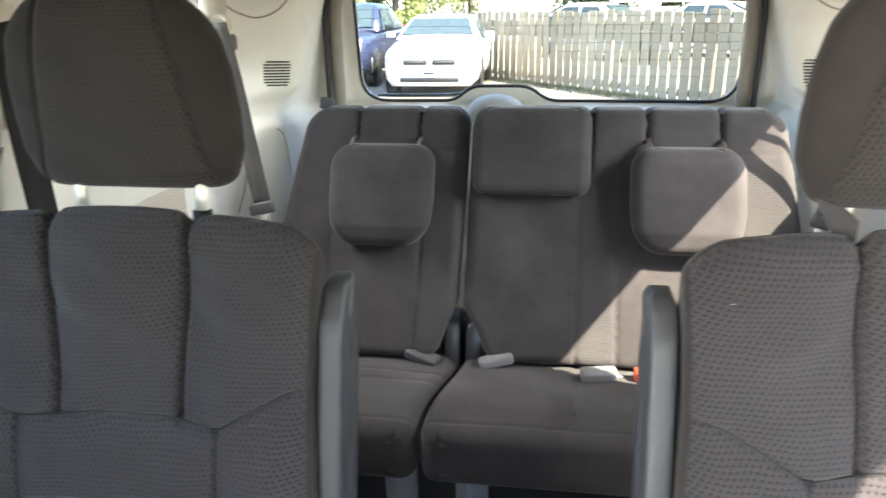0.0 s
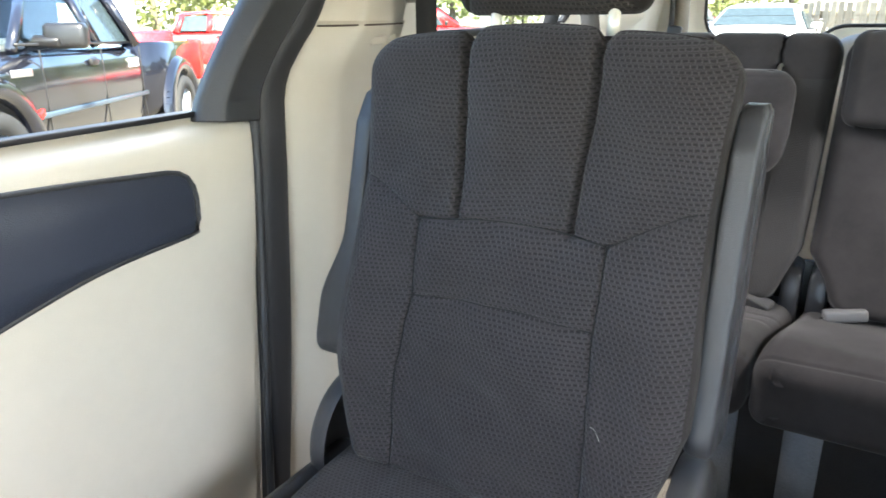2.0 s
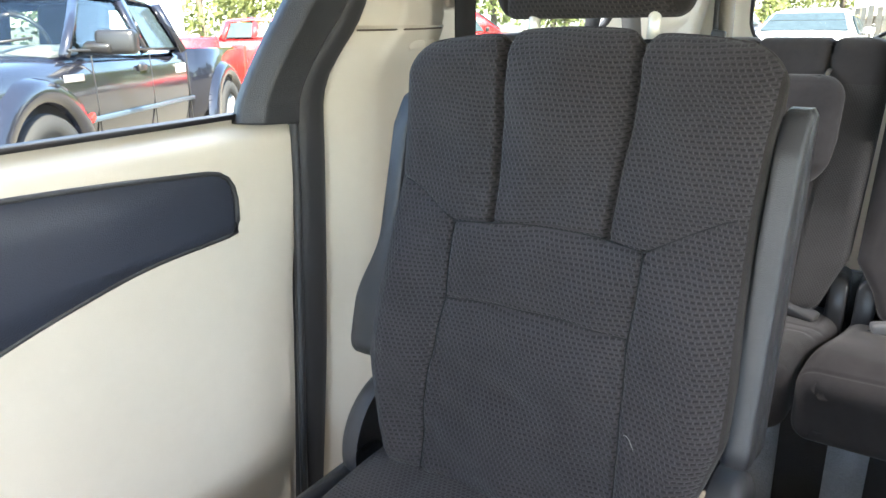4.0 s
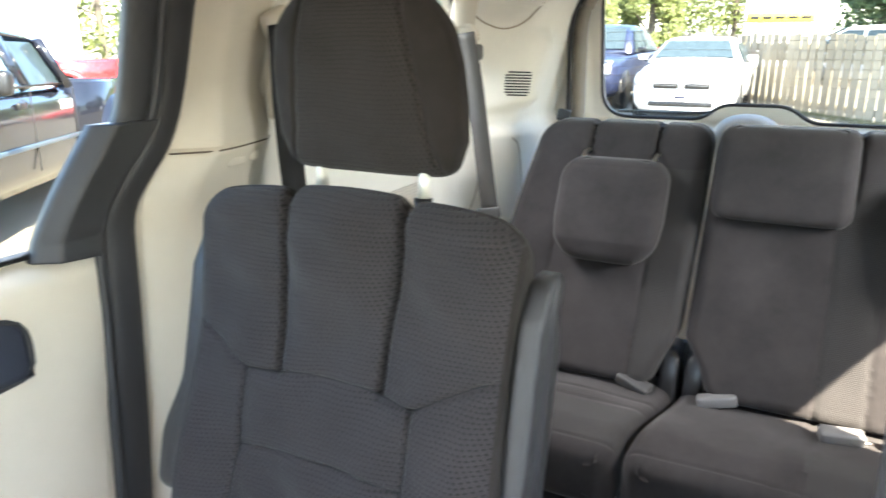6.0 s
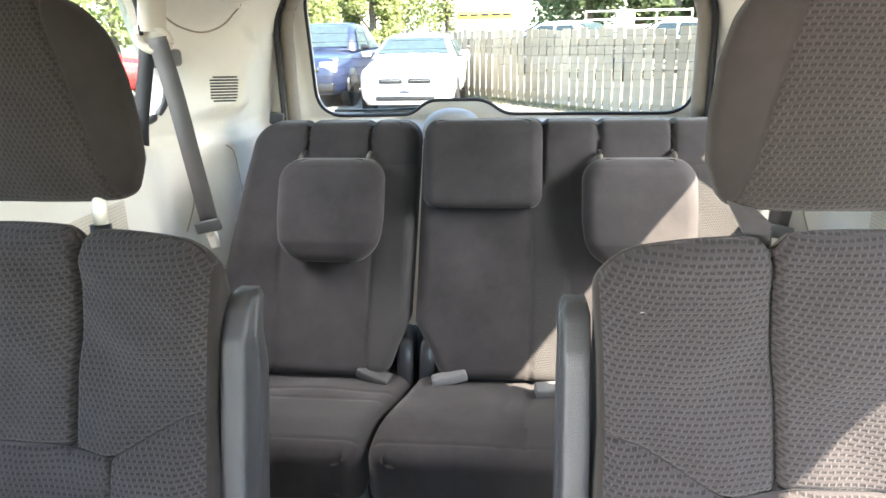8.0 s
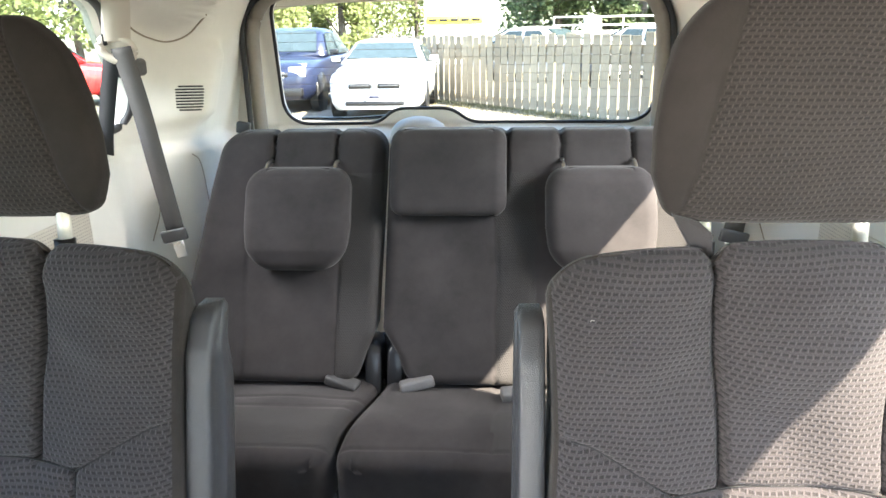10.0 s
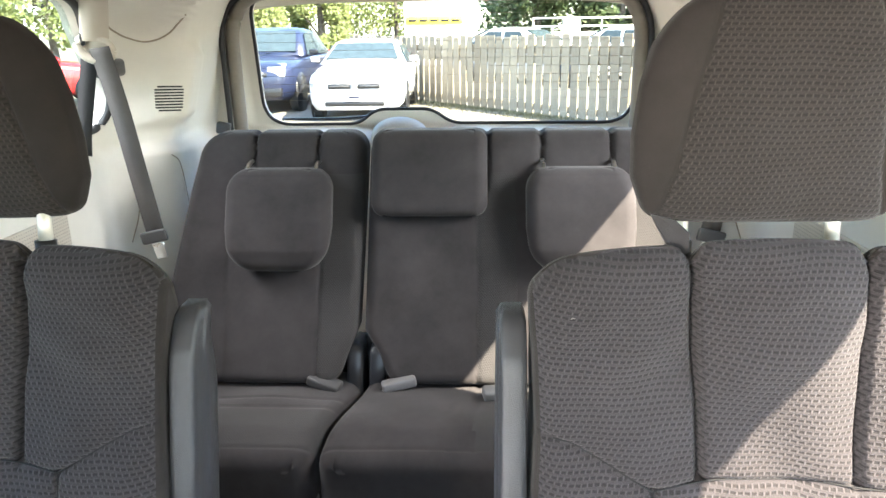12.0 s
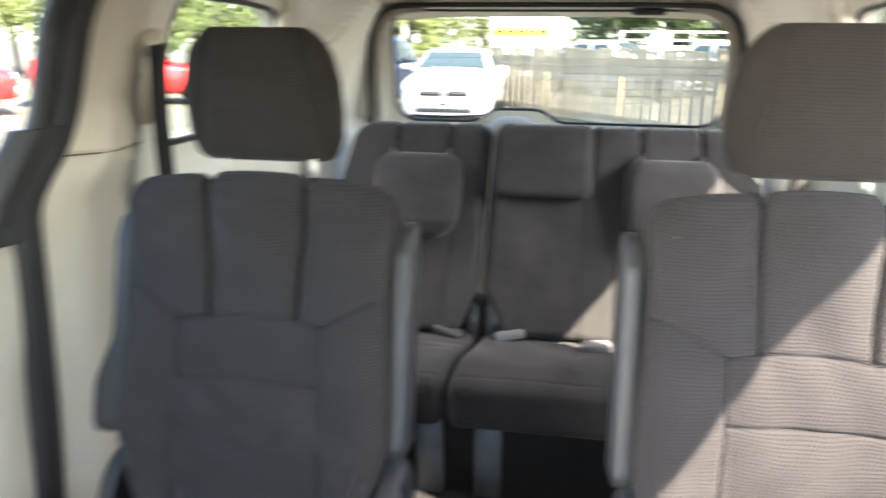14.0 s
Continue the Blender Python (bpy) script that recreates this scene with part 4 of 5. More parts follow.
# Black plate added behind the recliner covers to keep the gap dark.
part("gap_backing", box((0.30, 0.02, 0.20), (-0.145, 1.60, 0.755), 0.004), BLACK, seat60)
buckle(seat60, (-0.062, 1.448, 0.799), (8, 10, 194))
buckle(seat60, (0.165, 1.405, 0.802), (4, 0, 10))
buckle(seat60, (0.286, 1.405, 0.804), (4, 0, 4), tab=REDTAB)
leg(seat60, -0.095)
leg(seat60, 0.50)


# ---- belts, vents and grilles ----
def side_belt(s):
    """Third-row shoulder belt: anchor cover on the pillar, webbing down to a parked tongue."""
    b = thing("seat_belt", (s * 0.66, 1.62, 1.52), "grey third-row shoulder belt hanging from beige pillar anchor", "seat belt", "third-row belts")
    part("anchor_cover", sweep(smooth_line([(s * 0.655, 1.49, 1.69), (s * 0.668, 1.51, 1.63), (s * 0.694, 1.545, 1.565), (s * 0.703, 1.56, 1.528)]), [(-0.026, -0.012), (0.026, -0.012), (0.028, 0.004), (0.018, 0.014), (-0.018, 0.014), (-0.028, 0.004)]), BEIGE, b)
    ring = [Vector((s * (0.698 - 0.030 * math.cos(a)), 1.546 + 0.012 * math.cos(a), 1.532 + 0.024 * math.sin(a) - 0.006 * math.cos(a))) for a in (2 * math.pi * k / 32 for k in range(33))]
    part("guide_loop", sweep(ring, circle(0.0095, 10)), BEIGE, b)
    part("guide_slot", box((0.008, 0.010, 0.026), (s * 0.716, 1.532, 1.552), 0.003, (10, 0, 0)), BLACK, b)
    part("height_adjuster", box((0.022, 0.12, 0.040), (s * 0.722, 1.640, 1.488), 0.014, (0, 0, 0), 3), TONGUE, b, "dark plastic belt height adjuster")
    part("webbing", sweep(smooth_line([(s * 0.684, 1.535, 1.535), (s * 0.667, 1.55, 1.41), (s * 0.655, 1.57, 1.26), (s * 0.641, 1.585, 1.115)]), ribbon(0.044, 0.0025)), WEB, b)
    part("rear_webbing", sweep(smooth_line([(s * 0.716, 1.552, 1.520), (s * 0.748, 1.570, 1.428), (s * 0.767, 1.572, 1.352), (s * 0.778, 1.578, 1.300)]), ribbon(0.036, 0.0025)), WEBDARK, b)
    part("tongue", box((0.064, 0.012, 0.030), (s * 0.642, 1.578, 1.107), 0.006, (0, 12 * s, 0), 3), TONGUE, b)
    part("tongue_plate", box((0.028, 0.004, 0.045), (s * 0.634, 1.582, 1.075), 0.002, (0, 12 * s, 0)), CHROME, b)
    return b


side_belt(-1)
side_belt(1)


def pillar_belt(s):
    f = -0.038 if s < 0 else 0.0
    b = thing("seat_belt", (s * 0.75, 1.03 + f, 1.55), "dark second-row shoulder belt on the door pillar", "seat belt", "second-row belts")
    part("guide_loop", box((0.03, 0.06, 0.042), (s * 0.705, 0.955 + f, 1.552), 0.014, (20, 0, 0), 3), BEIGE, b)
    part("webbing", sweep(smooth_line([(s * 0.690, 0.945 + f, 1.55), (s * 0.708, 0.965 + f, 1.40), (s * 0.722, 0.99 + f, 1.25), (s * 0.73, 1.02 + f, 0.9)]), [(0.0015, -0.029), (0.0015, 0.029), (-0.0015, 0.029), (-0.0015, -0.029)]), WEBDARK, b)
    part("slot_cover", box((0.012, 0.05, 0.10), (s * 0.745, 0.99 + f, 1.45), 0.01), BEIGE, b)


pillar_belt(-1)
pillar_belt(1)


def vent(s):
    yc, zc = 1.757, 1.409
    x = wall_x(yc, zc)
    yaw = math.degrees(math.atan2(wall_x(yc + 0.015, zc) - wall_x(yc - 0.015, zc), 0.03))
    v = thing("air_vent", (s * (x - 0.003), yc, zc), "beige slotted air vent in the rear pillar trim", "air vent", turn=(0, 0, -s * (yaw - 6)))
    for k in range(9):
        z, half = zc - 0.0288 + 0.0072 * k, 0.0188 - 0.003 * (k in (0, 8))
        yk = yc - 0.0015 - 0.08 * (z - zc)
        line = [(s * (wall_x(yk + half * (q / 5 - 1), z) - 0.0002), yk + half * (q / 5 - 1), z - 0.0012 * (q / 5 - 1)) for q in range(11)]
        part("slot", sweep(line, [(-0.0012, -0.0019), (0.0012, -0.0019), (0.0012, 0.0019), (-0.0012, 0.0019)]), BLACK, v)


vent(-1)
vent(1)


def grille(s):
    """Perforated speaker panel low in the quarter trim."""
    g = thing("speaker_grille", (s * 0.77, 1.30, 1.12), "beige perforated speaker grille in the quarter trim", "speaker grille")
    x = wall_x(1.35, 1.15) - 0.004
    part("plate", box((0.006, 0.30, 0.16), (s * x, 1.30, 1.12), 0.003), BEIGE, g)
    bm = bmesh.new()
    for j in range(22):
        for i in range(40):
            y, z = 1.155 + 0.0074 * i, 1.045 + 0.0071 * j
            r = 0.0015
            vs = [bm.verts.new((s * (x - 0.0036), y + r * math.cos(a), z + r * math.sin(a))) for a in (0, 1.26, 2.51, 3.77, 5.03)]
            bm.faces.new(vs)
    ob = part("perforation", bm, TAUPE, g, smooth=False)
    ob["kind"] = "stuff"


grille(-1)
grille(1)
clip = thing("strap_clip", (-0.52, 1.80, 1.33), "small grey strap clip behind the third-row seat", "strap clip")
part("body", box((0.035, 0.02, 0.03), (-0.53, 1.80, 1.330), 0.005, (0, 10, 0)), GREY, clip)

TRIM_LINE = plain("crease_and_joint_tone", (0.34, 0.29, 0.22), 0.8)
for s in (-1, 1):
    # The first line paints the shade of the trim's fold; the others are joints.
    for pts, r in ((((1.60, 1.600), (1.64, 1.583), (1.67, 1.570), (1.70, 1.553), (1.727, 1.544), (1.757, 1.562), (1.779, 1.605)), 0.0022), (((1.768, 1.269), (1.785, 1.24), (1.80, 1.126)), 0.0014), (((1.713, 1.19), (1.705, 1.12), (1.689, 1.06)), 0.0016)):
        line = smooth_line([(s * (wall_x(y, z) - 0.0005), y, z) for y, z in pts], 10)
        line = [Vector((s * (wall_x(p.y, p.z) - 0.0028), p.y, p.z)) for p in line]
        tagged(part("trim_line", sweep(line, circle(r, 6)), TRIM_LINE), "fine dark line drawn for fold shade and joints in the beige pillar trim", "trim", kind="structure")


# ---- outdoors ----
G = 0.16
asphalt = Nodes("worn_asphalt")
big, fine = asphalt.noise(0.35, 6), asphalt.noise(60, 4)
acol = asphalt.ramp(asphalt.math("ADD", asphalt.math("MULTIPLY", big, 0.6), asphalt.math("MULTIPLY", fine, 0.4)), [(0.32, (0.095, 0.085, 0.070)), (0.7, (0.20, 0.178, 0.135))])
asphalt.bump(fine, 0.5, 0.01)
ASPHALT = asphalt.done(acol, 0.9)
GRASS = plain("dry_grass", (0.12, 0.11, 0.055), 0.9, vary=0.4, scale=3)
wood = Nodes("weathered_fence_wood")
wc = wood.coords((14, 14, 1.2))
wg = wood.noise(6, 5, wc)
info = wood.add("ShaderNodeObjectInfo")
wmix = wood.math("ADD", wood.math("MULTIPLY", wg, 0.7), wood.math("MULTIPLY", info.outputs["Random"], 0.3))
wood.bump(wg, 0.4, 0.003)
WOOD = wood.done(wood.ramp(wmix, [(0.25, (0.16, 0.130, 0.088)), (0.75, (0.34, 0.29, 0.205))]), 0.85)
WHITE = paint("white_car_paint", (0.52, 0.52, 0.52))
NAVY = paint("dark_blue_car_paint", (0.012, 0.016, 0.038), 0.3, 0.2, 0.3)
INK = paint("black_blue_truck_paint", (0.008, 0.009, 0.015), 0.12, 0.2, 0.4, 0.4)
RED = paint("red_truck_paint", (0.52, 0.018, 0.02))
CARGLASS = plain("dark_car_glass", (0.035, 0.05, 0.058), 0.10, vary=0.3, Specular_IOR_Level=0.12)
CABGLASS = glass("cab_glass", (0.80, 0.85, 0.84), 0.05)
BODYLINE = plain("dull_blue_moulding", (0.05, 0.075, 0.10), 0.3)
LAMP = plain("clear_lamp_lens", (0.42, 0.44, 0.46), 0.12, vary=0.1)
TAIL = plain("red_lamp_lens", (0.6, 0.02, 0.015), 0.15, vary=0.1)
TYRE = plain("tyre_rubber", (0.02, 0.02, 0.02), 0.8, vary=0.2)
RIM = plain("alloy_rim", (0.5, 0.5, 0.5), 0.35, 0.8)
SIDING = plain("white_siding", (0.78, 0.77, 0.74), 0.6, vary=0.04)
YELLOW = plain("yellow_sign", (0.78, 0.6, 0.06), 0.5)



def gz(x, y):
    """Height of the lot, which dips a little beyond the van's rear."""
    return G - 0.165 * step(4.5, 9.0, y) * (1 - step(19.2, 21.0, y)) * step(8.0, 5.0, x)


def spread(n):
    k = np.linspace(-1, 1, n)
    return 30 * k + 570 * np.sign(k) * np.abs(k) ** 7


gx, gy = spread(121), spread(121) + 8
bm = bmesh.new()
grid = [[bm.verts.new((x, y, gz(x, y))) for x in gx] for y in gy]
for r0, r1 in zip(grid, grid[1:]):
    for k in range(len(gx) - 1):
        bm.faces.new((r0[k], r0[k + 1], r1[k + 1], r1[k]))
tagged(part("ground", bm, ASPHALT), "worn sunlit asphalt parking lot", "ground", kind="structure")


def loft(stations, names=None):
    """A mirrored shell from stations (x, [(y, z), ...]) along its length, closed at both ends."""
    bm = bmesh.new()
    rings = []
    for x, half in stations:
        full = [(y, z) for y, z in half] + [(-y, z) for y, z in reversed(half)]
        rings.append([bm.verts.new((x, y, z)) for y, z in full])
    n = len(rings[0])
    for a, b in zip(rings, rings[1:]):
        for k in range(n):
            bm.faces.new((a[k], a[(k + 1) % n], b[(k + 1) % n], b[k]))
    bm.faces.new(rings[0])
    bm.faces.new(rings[-1][::-1])
    return bm


def slab(points, thick):
    """A thin plate through four or more points, thickened along its normal."""
    bm = bmesh.new()
    P = [Vector(p) for p in points]
    nrm = (P[1] - P[0]).cross(P[2] - P[0]).normalized() * thick
    a, b = [bm.verts.new(p) for p in P], [bm.verts.new(p + nrm) for p in P]
    bm.faces.new(a[::-1]), bm.faces.new(b)
    for k in range(len(P)):
        bm.faces.new((a[k], a[(k + 1) % len(P)], b[(k + 1) % len(P)], b[k]))
    return bm


def wheel(parent, x, y, r, w):
    s = 1 if y > 0 else -1
    prof = [(r * 0.66, -w / 2), (r * 0.95, -w / 2), (r, -w * 0.32), (r, w * 0.32), (r * 0.95, w / 2), (r * 0.66, w / 2)]
    bm, n, rings = bmesh.new(), 32, []
    for k in range(n):
        a = 2 * math.pi * k / n
        rings.append([bm.verts.new((x + q * math.cos(a), y + h, r + q * math.sin(a))) for q, h in prof])
    for k in range(n):
        a, b = rings[k], rings[(k + 1) % n]
        for j in range(6):
            bm.faces.new((a[j], a[(j + 1) % 6], b[(j + 1) % 6], b[j]))
    holder = part("wheel", bm, TYRE, parent)
    bm = bmesh.new()
    bmesh.ops.create_cone(bm, cap_ends=True, segments=32, radius1=r * 0.68, radius2=r * 0.62, depth=w * 0.8)
    bmesh.ops.transform(bm, matrix=pose(x, y, r, 90, 0, 0), verts=bm.verts)
    part("rim", bm, RIM, holder)
    bm = bmesh.new()
    for k in range(6):
        a = 60 * k
        box((r * 0.46, 0.02, r * 0.15), (x + r * 0.35 * math.cos(radians(a)), y + s * w * 0.44, r + r * 0.35 * math.sin(radians(a))), 0.006, (0, -a, 0), bm=bm)
    part("spokes", bm, RIM, holder, smooth=False)


def side_profile(w, top, low, shoulder=0.16):
    return [(0.0, top + 0.015), (w * 0.45, top + 0.008), (w * 0.80, top - 0.015), (w * 0.95, top - 0.06), (w, top - shoulder), (w * 1.0, low + 0.28), (w * 0.97, low + 0.12), (w * 0.86, low), (0, low)]


def car(name, label, material, at, turn, length=4.5, width=1.82, hood=0.92, belt=0.98, roof=1.44, low=0.2, cowl=0.85, roof0=0.15, roof1=-0.95, tail=-1.75, r=0.31, hatch=False, category="car"):
    c = thing(name, (0, 0, 0), label, category)
    w, f, b = width / 2, length / 2, -length / 2
    part("body", loft([(f, side_profile(w * 0.70, hood - 0.30, low + 0.06, 0.1)), (f - 0.05, side_profile(w * 0.82, hood - 0.20, low + 0.02, 0.1)), (f - 0.18, side_profile(w * 0.93, hood - 0.12, low, 0.12)), (f - 0.45, side_profile(w * 0.985, hood - 0.06, low)),
                       (cowl + 0.3, side_profile(w, hood - 0.01, low)), (cowl, side_profile(w, belt - 0.03, low)), (cowl - 0.5, side_profile(w, belt, low)), (tail + 0.2, side_profile(w, belt + 0.02, low)),
                       (b + 0.35, side_profile(w * 0.97, belt + (0.02 if hatch else 0.0), low)), (b + 0.08, side_profile(w * 0.9, belt - 0.05, low + 0.03)), (b, side_profile(w * 0.8, belt - 0.12, low + 0.1))]), material, c)
    g = lambda wt, z: [(0, z + 0.02), (wt * 0.6, z + 0.012), (wt * 0.88, z - 0.015), (wt, z - 0.06), (w * 0.93, belt - 0.04), (0, belt - 0.08)]  # noqa: E731
    z1 = belt + 0.01
    part("cabin", loft([(cowl, g(w * 0.9, z1 + 0.03)), (roof0 + 0.12, g(w * 0.74, roof - 0.07)), (roof0 - 0.08, g(w * 0.72, roof)), ((roof0 + roof1) / 2, g(w * 0.73, roof + 0.02)), (roof1, g(w * 0.71, roof - 0.02)), (roof1 - 0.12, g(w * 0.71, roof - 0.08)), (tail, g(w * 0.86, z1 + 0.03))]), material, c)
    ws = part("windscreen", slab([(cowl - 0.01, -w * 0.78, belt + 0.055), (cowl - 0.01, w * 0.78, belt + 0.055), (roof0 + 0.115, w * 0.62, roof - 0.060), (roof0 + 0.115, -w * 0.62, roof - 0.060)], 0.022), CARGLASS, c, smooth=False)
    part("rear_window", slab([(tail + 0.1, w * 0.74, belt + 0.06), (tail + 0.1, -w * 0.74, belt + 0.06), (roof1 - 0.08, -w * 0.62, roof - 0.07), (roof1 - 0.08, w * 0.62, roof - 0.07)], 0.04), CARGLASS, c, smooth=False)
    for s in (-1, 1):
        mid = (roof0 + roof1) / 2
        for xa, xb, ta, tb in ((cowl - 0.42, mid + 0.05, roof0 - 0.02, mid + 0.05), (mid - 0.05, tail + 0.35, mid - 0.05, roof1 + 0.05)):
            P = [(xa, s * w * 0.945, belt + 0.0), (xb, s * w * 0.945, belt + 0.0), (tb, s * w * 0.775, roof - 0.09), (ta, s * w * 0.775, roof - 0.09)]
            part("side_window", slab(P if s < 0 else P[::-1], 0.02), CARGLASS, c, smooth=False)
        part("headlamp", loft([(f - 0.10, [(0.001, hood - 0.21), (0.16, hood - 0.19), (0.17, hood - 0.27), (0.15, hood - 0.33), (0.001, hood - 0.32)]), (f - 0.34, [(0.001, hood - 0.10), (0.15, hood - 0.10), (0.16, hood - 0.2), (0.14, hood - 0.28), (0.001, hood - 0.28)])]), LAMP, c).location = (0.035, s * w * 0.70, 0)
        part("tail_lamp", box((0.10, 0.20 if not hatch else 0.16, 0.16 if not hatch else 0.34), (b + 0.06, s * w * 0.74, belt - 0.14), 0.02), TAIL, c)
        m = part("wing_mirror", box((0.10, 0.18, 0.11), (cowl - 0.35, s * (w + 0.09), belt + 0.05), 0.03, segments=3), material if material is WHITE else BLACK, c)
        part("mirror_arm", box((0.05, 0.12, 0.03), (cowl - 0.33, s * (w + 0.0), belt - 0.01), 0.008), BLACK, m)
        part("fog_opening", box((0.05, 0.26, 0.10), (f - 0.10, s * w * 0.66, low + 0.22), 0.03), BLACK, c)
        for x in (length * 0.5 - 0.85, -length * 0.5 + 0.88):
            wheel(c, x, s * (w - 0.10), r, 0.2)
            bm = bmesh.new()
            bmesh.ops.create_cone(bm, cap_ends=True, segments=30, radius1=r + 0.06, radius2=r + 0.06, depth=0.03)
            bmesh.ops.transform(bm, matrix=pose(x, s * (w - 0.008), r + 0.02, 90, 0, 0), verts=bm.verts)
            part("wheel_arch", bm, BLACK, c)
    for s in (-1, 1):
        g2 = part("upper_grille", box((0.06, w * 0.46, 0.092), (f - 0.012, s * w * 0.295, hood - 0.31), 0.02), BLACK, c)
        part("grille_bar", box((0.012, w * 0.38, 0.008), (f + 0.02, s * w * 0.30, hood - 0.30), 0.002), BUCKLE, g2)
    bm = bmesh.new()
    bmesh.ops.create_cone(bm, cap_ends=True, segments=24, radius1=0.065, radius2=0.06, depth=0.02)
    bmesh.ops.transform(bm, matrix=pose(f + 0.012, 0, hood - 0.29, 0, 90, 0), verts=bm.verts)
    part("emblem", bm, RIM, c)
    part("lower_grille", box((0.05, w * 1.2, 0.08), (f + 0.004, 0, low + 0.13), 0.03), BLACK, c)
    plate = part("number_plate", box((0.012, 0.31, 0.15), (f + 0.03, 0, low + 0.25), 0.006), SIDING, c)
    part("plate_bar", box((0.004, 0.2, 0.045), (f + 0.038, 0, low + 0.25), 0.001), NAVY, plate)
    for k in range(2):
        part("wiper", sweep([(cowl + 0.02, -0.5 + 0.6 * k, belt + 0.03), (cowl - 0.10, 0.1 + 0.5 * k, belt + 0.10)], circle(0.008, 6)), BLACK, c)
    c.matrix_basis = pose(at[0], at[1], gz(at[0], at[1]), 0, 0, turn)
    return c


def pickup(name, label, material, at, turn, stripe=True, tilt=0.0):
    """A compact extended-cab pickup: nose to +x, with an open cab behind real glass."""
    c = thing(name, (0, 0, 0), label, "pickup truck")
    w, F, B = 0.86, 2.30, -3.15
    belt, wtop = 1.05, 1.365
    bulk = lambda k, top, low: [(0.0, top + 0.015), (w * k * 0.45, top + 0.008), (w * k * 0.84, top - 0.012), (w * k * 0.96, top - 0.05), (w * k, top - 0.14), (w * k, top - 0.34), (w * k * 0.972, low + 0.14), (w * k * 0.9, low), (0, low)]  # noqa: E731
    part("body", loft([(F, bulk(0.90, 0.84, 0.40)), (F - 0.10, bulk(0.97, 0.93, 0.36)), (F - 0.5, bulk(1.0, 0.99, 0.34)), (1.05, bulk(1.0, 1.03, 0.34)),
                       (0.66, bulk(1.0, 1.045, 0.34)), (-1.05, bulk(1.0, 1.045, 0.34)), (-1.08, bulk(1.0, 1.045, 0.34))]), material, c)
    bedp = [(0.0, 0.66), (w * 0.86, 0.66), (w * 0.87, 1.04), (w * 0.93, 1.055), (w, 1.03), (w, 0.78), (w * 0.98, 0.5), (w * 0.9, 0.42), (0, 0.42)]
    part("bed", loft([(-1.12, bedp), (B + 0.05, bedp)]), material, c)
    part("tailgate", box((0.07, w * 1.7, 0.50), (B + 0.04, 0, 0.80), 0.02), material, c)
    lean = lambda z: w * 0.965 - (z - belt) * 0.42  # noqa: E731
    roof = lambda wt, z: [(0, z + 0.035), (wt * 0.7, z + 0.025), (wt * 0.94, z), (wt, z - 0.035), (wt * 0.97, z - 0.05), (0, z - 0.01)]  # noqa: E731
    part("roof", loft([(0.44, roof(lean(wtop) + 0.01, wtop + 0.02)), (0.30, roof(lean(wtop) + 0.015, wtop + 0.06)), (-0.3, roof(lean(wtop) + 0.015, wtop + 0.085)), (-0.82, roof(lean(wtop) + 0.01, wtop + 0.055)), (-0.92, roof(lean(wtop), wtop + 0.02))]), material, c)
    sq = lambda a, q: [(-a, -q), (a, -q), (a, q), (-a, q)]  # noqa: E731
    part("windscreen", slab([(0.86, -w * 0.90, belt), (0.86, w * 0.90, belt), (0.42, lean(wtop) - 0.02, wtop + 0.01), (0.42, -lean(wtop) + 0.02, wtop + 0.01)], 0.006), CABGLASS, c, smooth=False)
    part("rear_window", slab([(-1.02, w * 0.80, belt + 0.03), (-1.02, -w * 0.80, belt + 0.03), (-0.92, -lean(wtop) + 0.06, wtop), (-0.92, lean(wtop) - 0.06, wtop)], 0.006), CABGLASS, c, smooth=False)
    part("dashboard", box((0.35, 1.4, 0.16), (0.62, 0, belt - 0.04), 0.05, (0, 0, 0), 3), BUCKLE, c)
    for s in (-1, 1):
        part("windscreen_pillar", sweep([(0.90, s * w * 0.945, belt - 0.03), (0.66, s * (lean(1.21) + 0.004), 1.215), (0.42, s * lean(wtop), wtop + 0.02)], sq(0.026, 0.020)), material, c)
        part("door_pillar", sweep([(-0.30, s * lean(belt), belt - 0.02), (-0.24, s * (lean(wtop) + 0.004), wtop + 0.02)], sq(0.055, 0.02)), material, c)
        part("rear_pillar", sweep([(-1.0, s * lean(belt), belt - 0.02), (-0.86, s * (lean(wtop) + 0.004), wtop + 0.02)], sq(0.10, 0.025)), material, c)
        for P in ([(0.78, belt), (-0.25, belt), (-0.20, wtop), (0.42, wtop)], [(-0.35, belt), (-0.92, belt), (-0.80, wtop), (-0.29, wtop)]):
            Q = [(x, s * (lean(z) + 0.006), z) for x, z in P]
            part("side_window", slab(Q if s < 0 else Q[::-1], 0.005), CABGLASS if P[0][0] > 0 else CARGLASS, c, smooth=False)
        part("belt_moulding", sweep([(0.90, s * (lean(belt) + 0.012), belt + 0.004), (-0.95, s * (lean(belt) + 0.012), belt + 0.004)], sq(0.008, 0.008)), BLACK, c)
        seat = part("cab_seat", box((0.16, 0.48, 0.62), (-0.22, s * 0.36, belt + 0.02), 0.06, (0, -12, 0), 3), TYRE, c)
        part("head_restraint", box((0.09, 0.26, 0.17), (-0.31, s * 0.36, belt + 0.38), 0.04, (0, -12, 0), 3), TYRE, seat)
        for x in (0.66, -0.28, -1.10):
            part("door_gap", box((0.010, 0.008, 0.56), (x, s * (w - 0.002), 0.74), 0.002), BLACK, c)
        if stripe:
            part("body_moulding", box((1.95, 0.02, 0.032), (-0.20, s * (w + 0.004), 0.645), 0.006), BODYLINE, c)
        part("door_handle", box((0.12, 0.03, 0.05), (-0.10, s * (w + 0.006), 0.93), 0.012), BLACK, c)
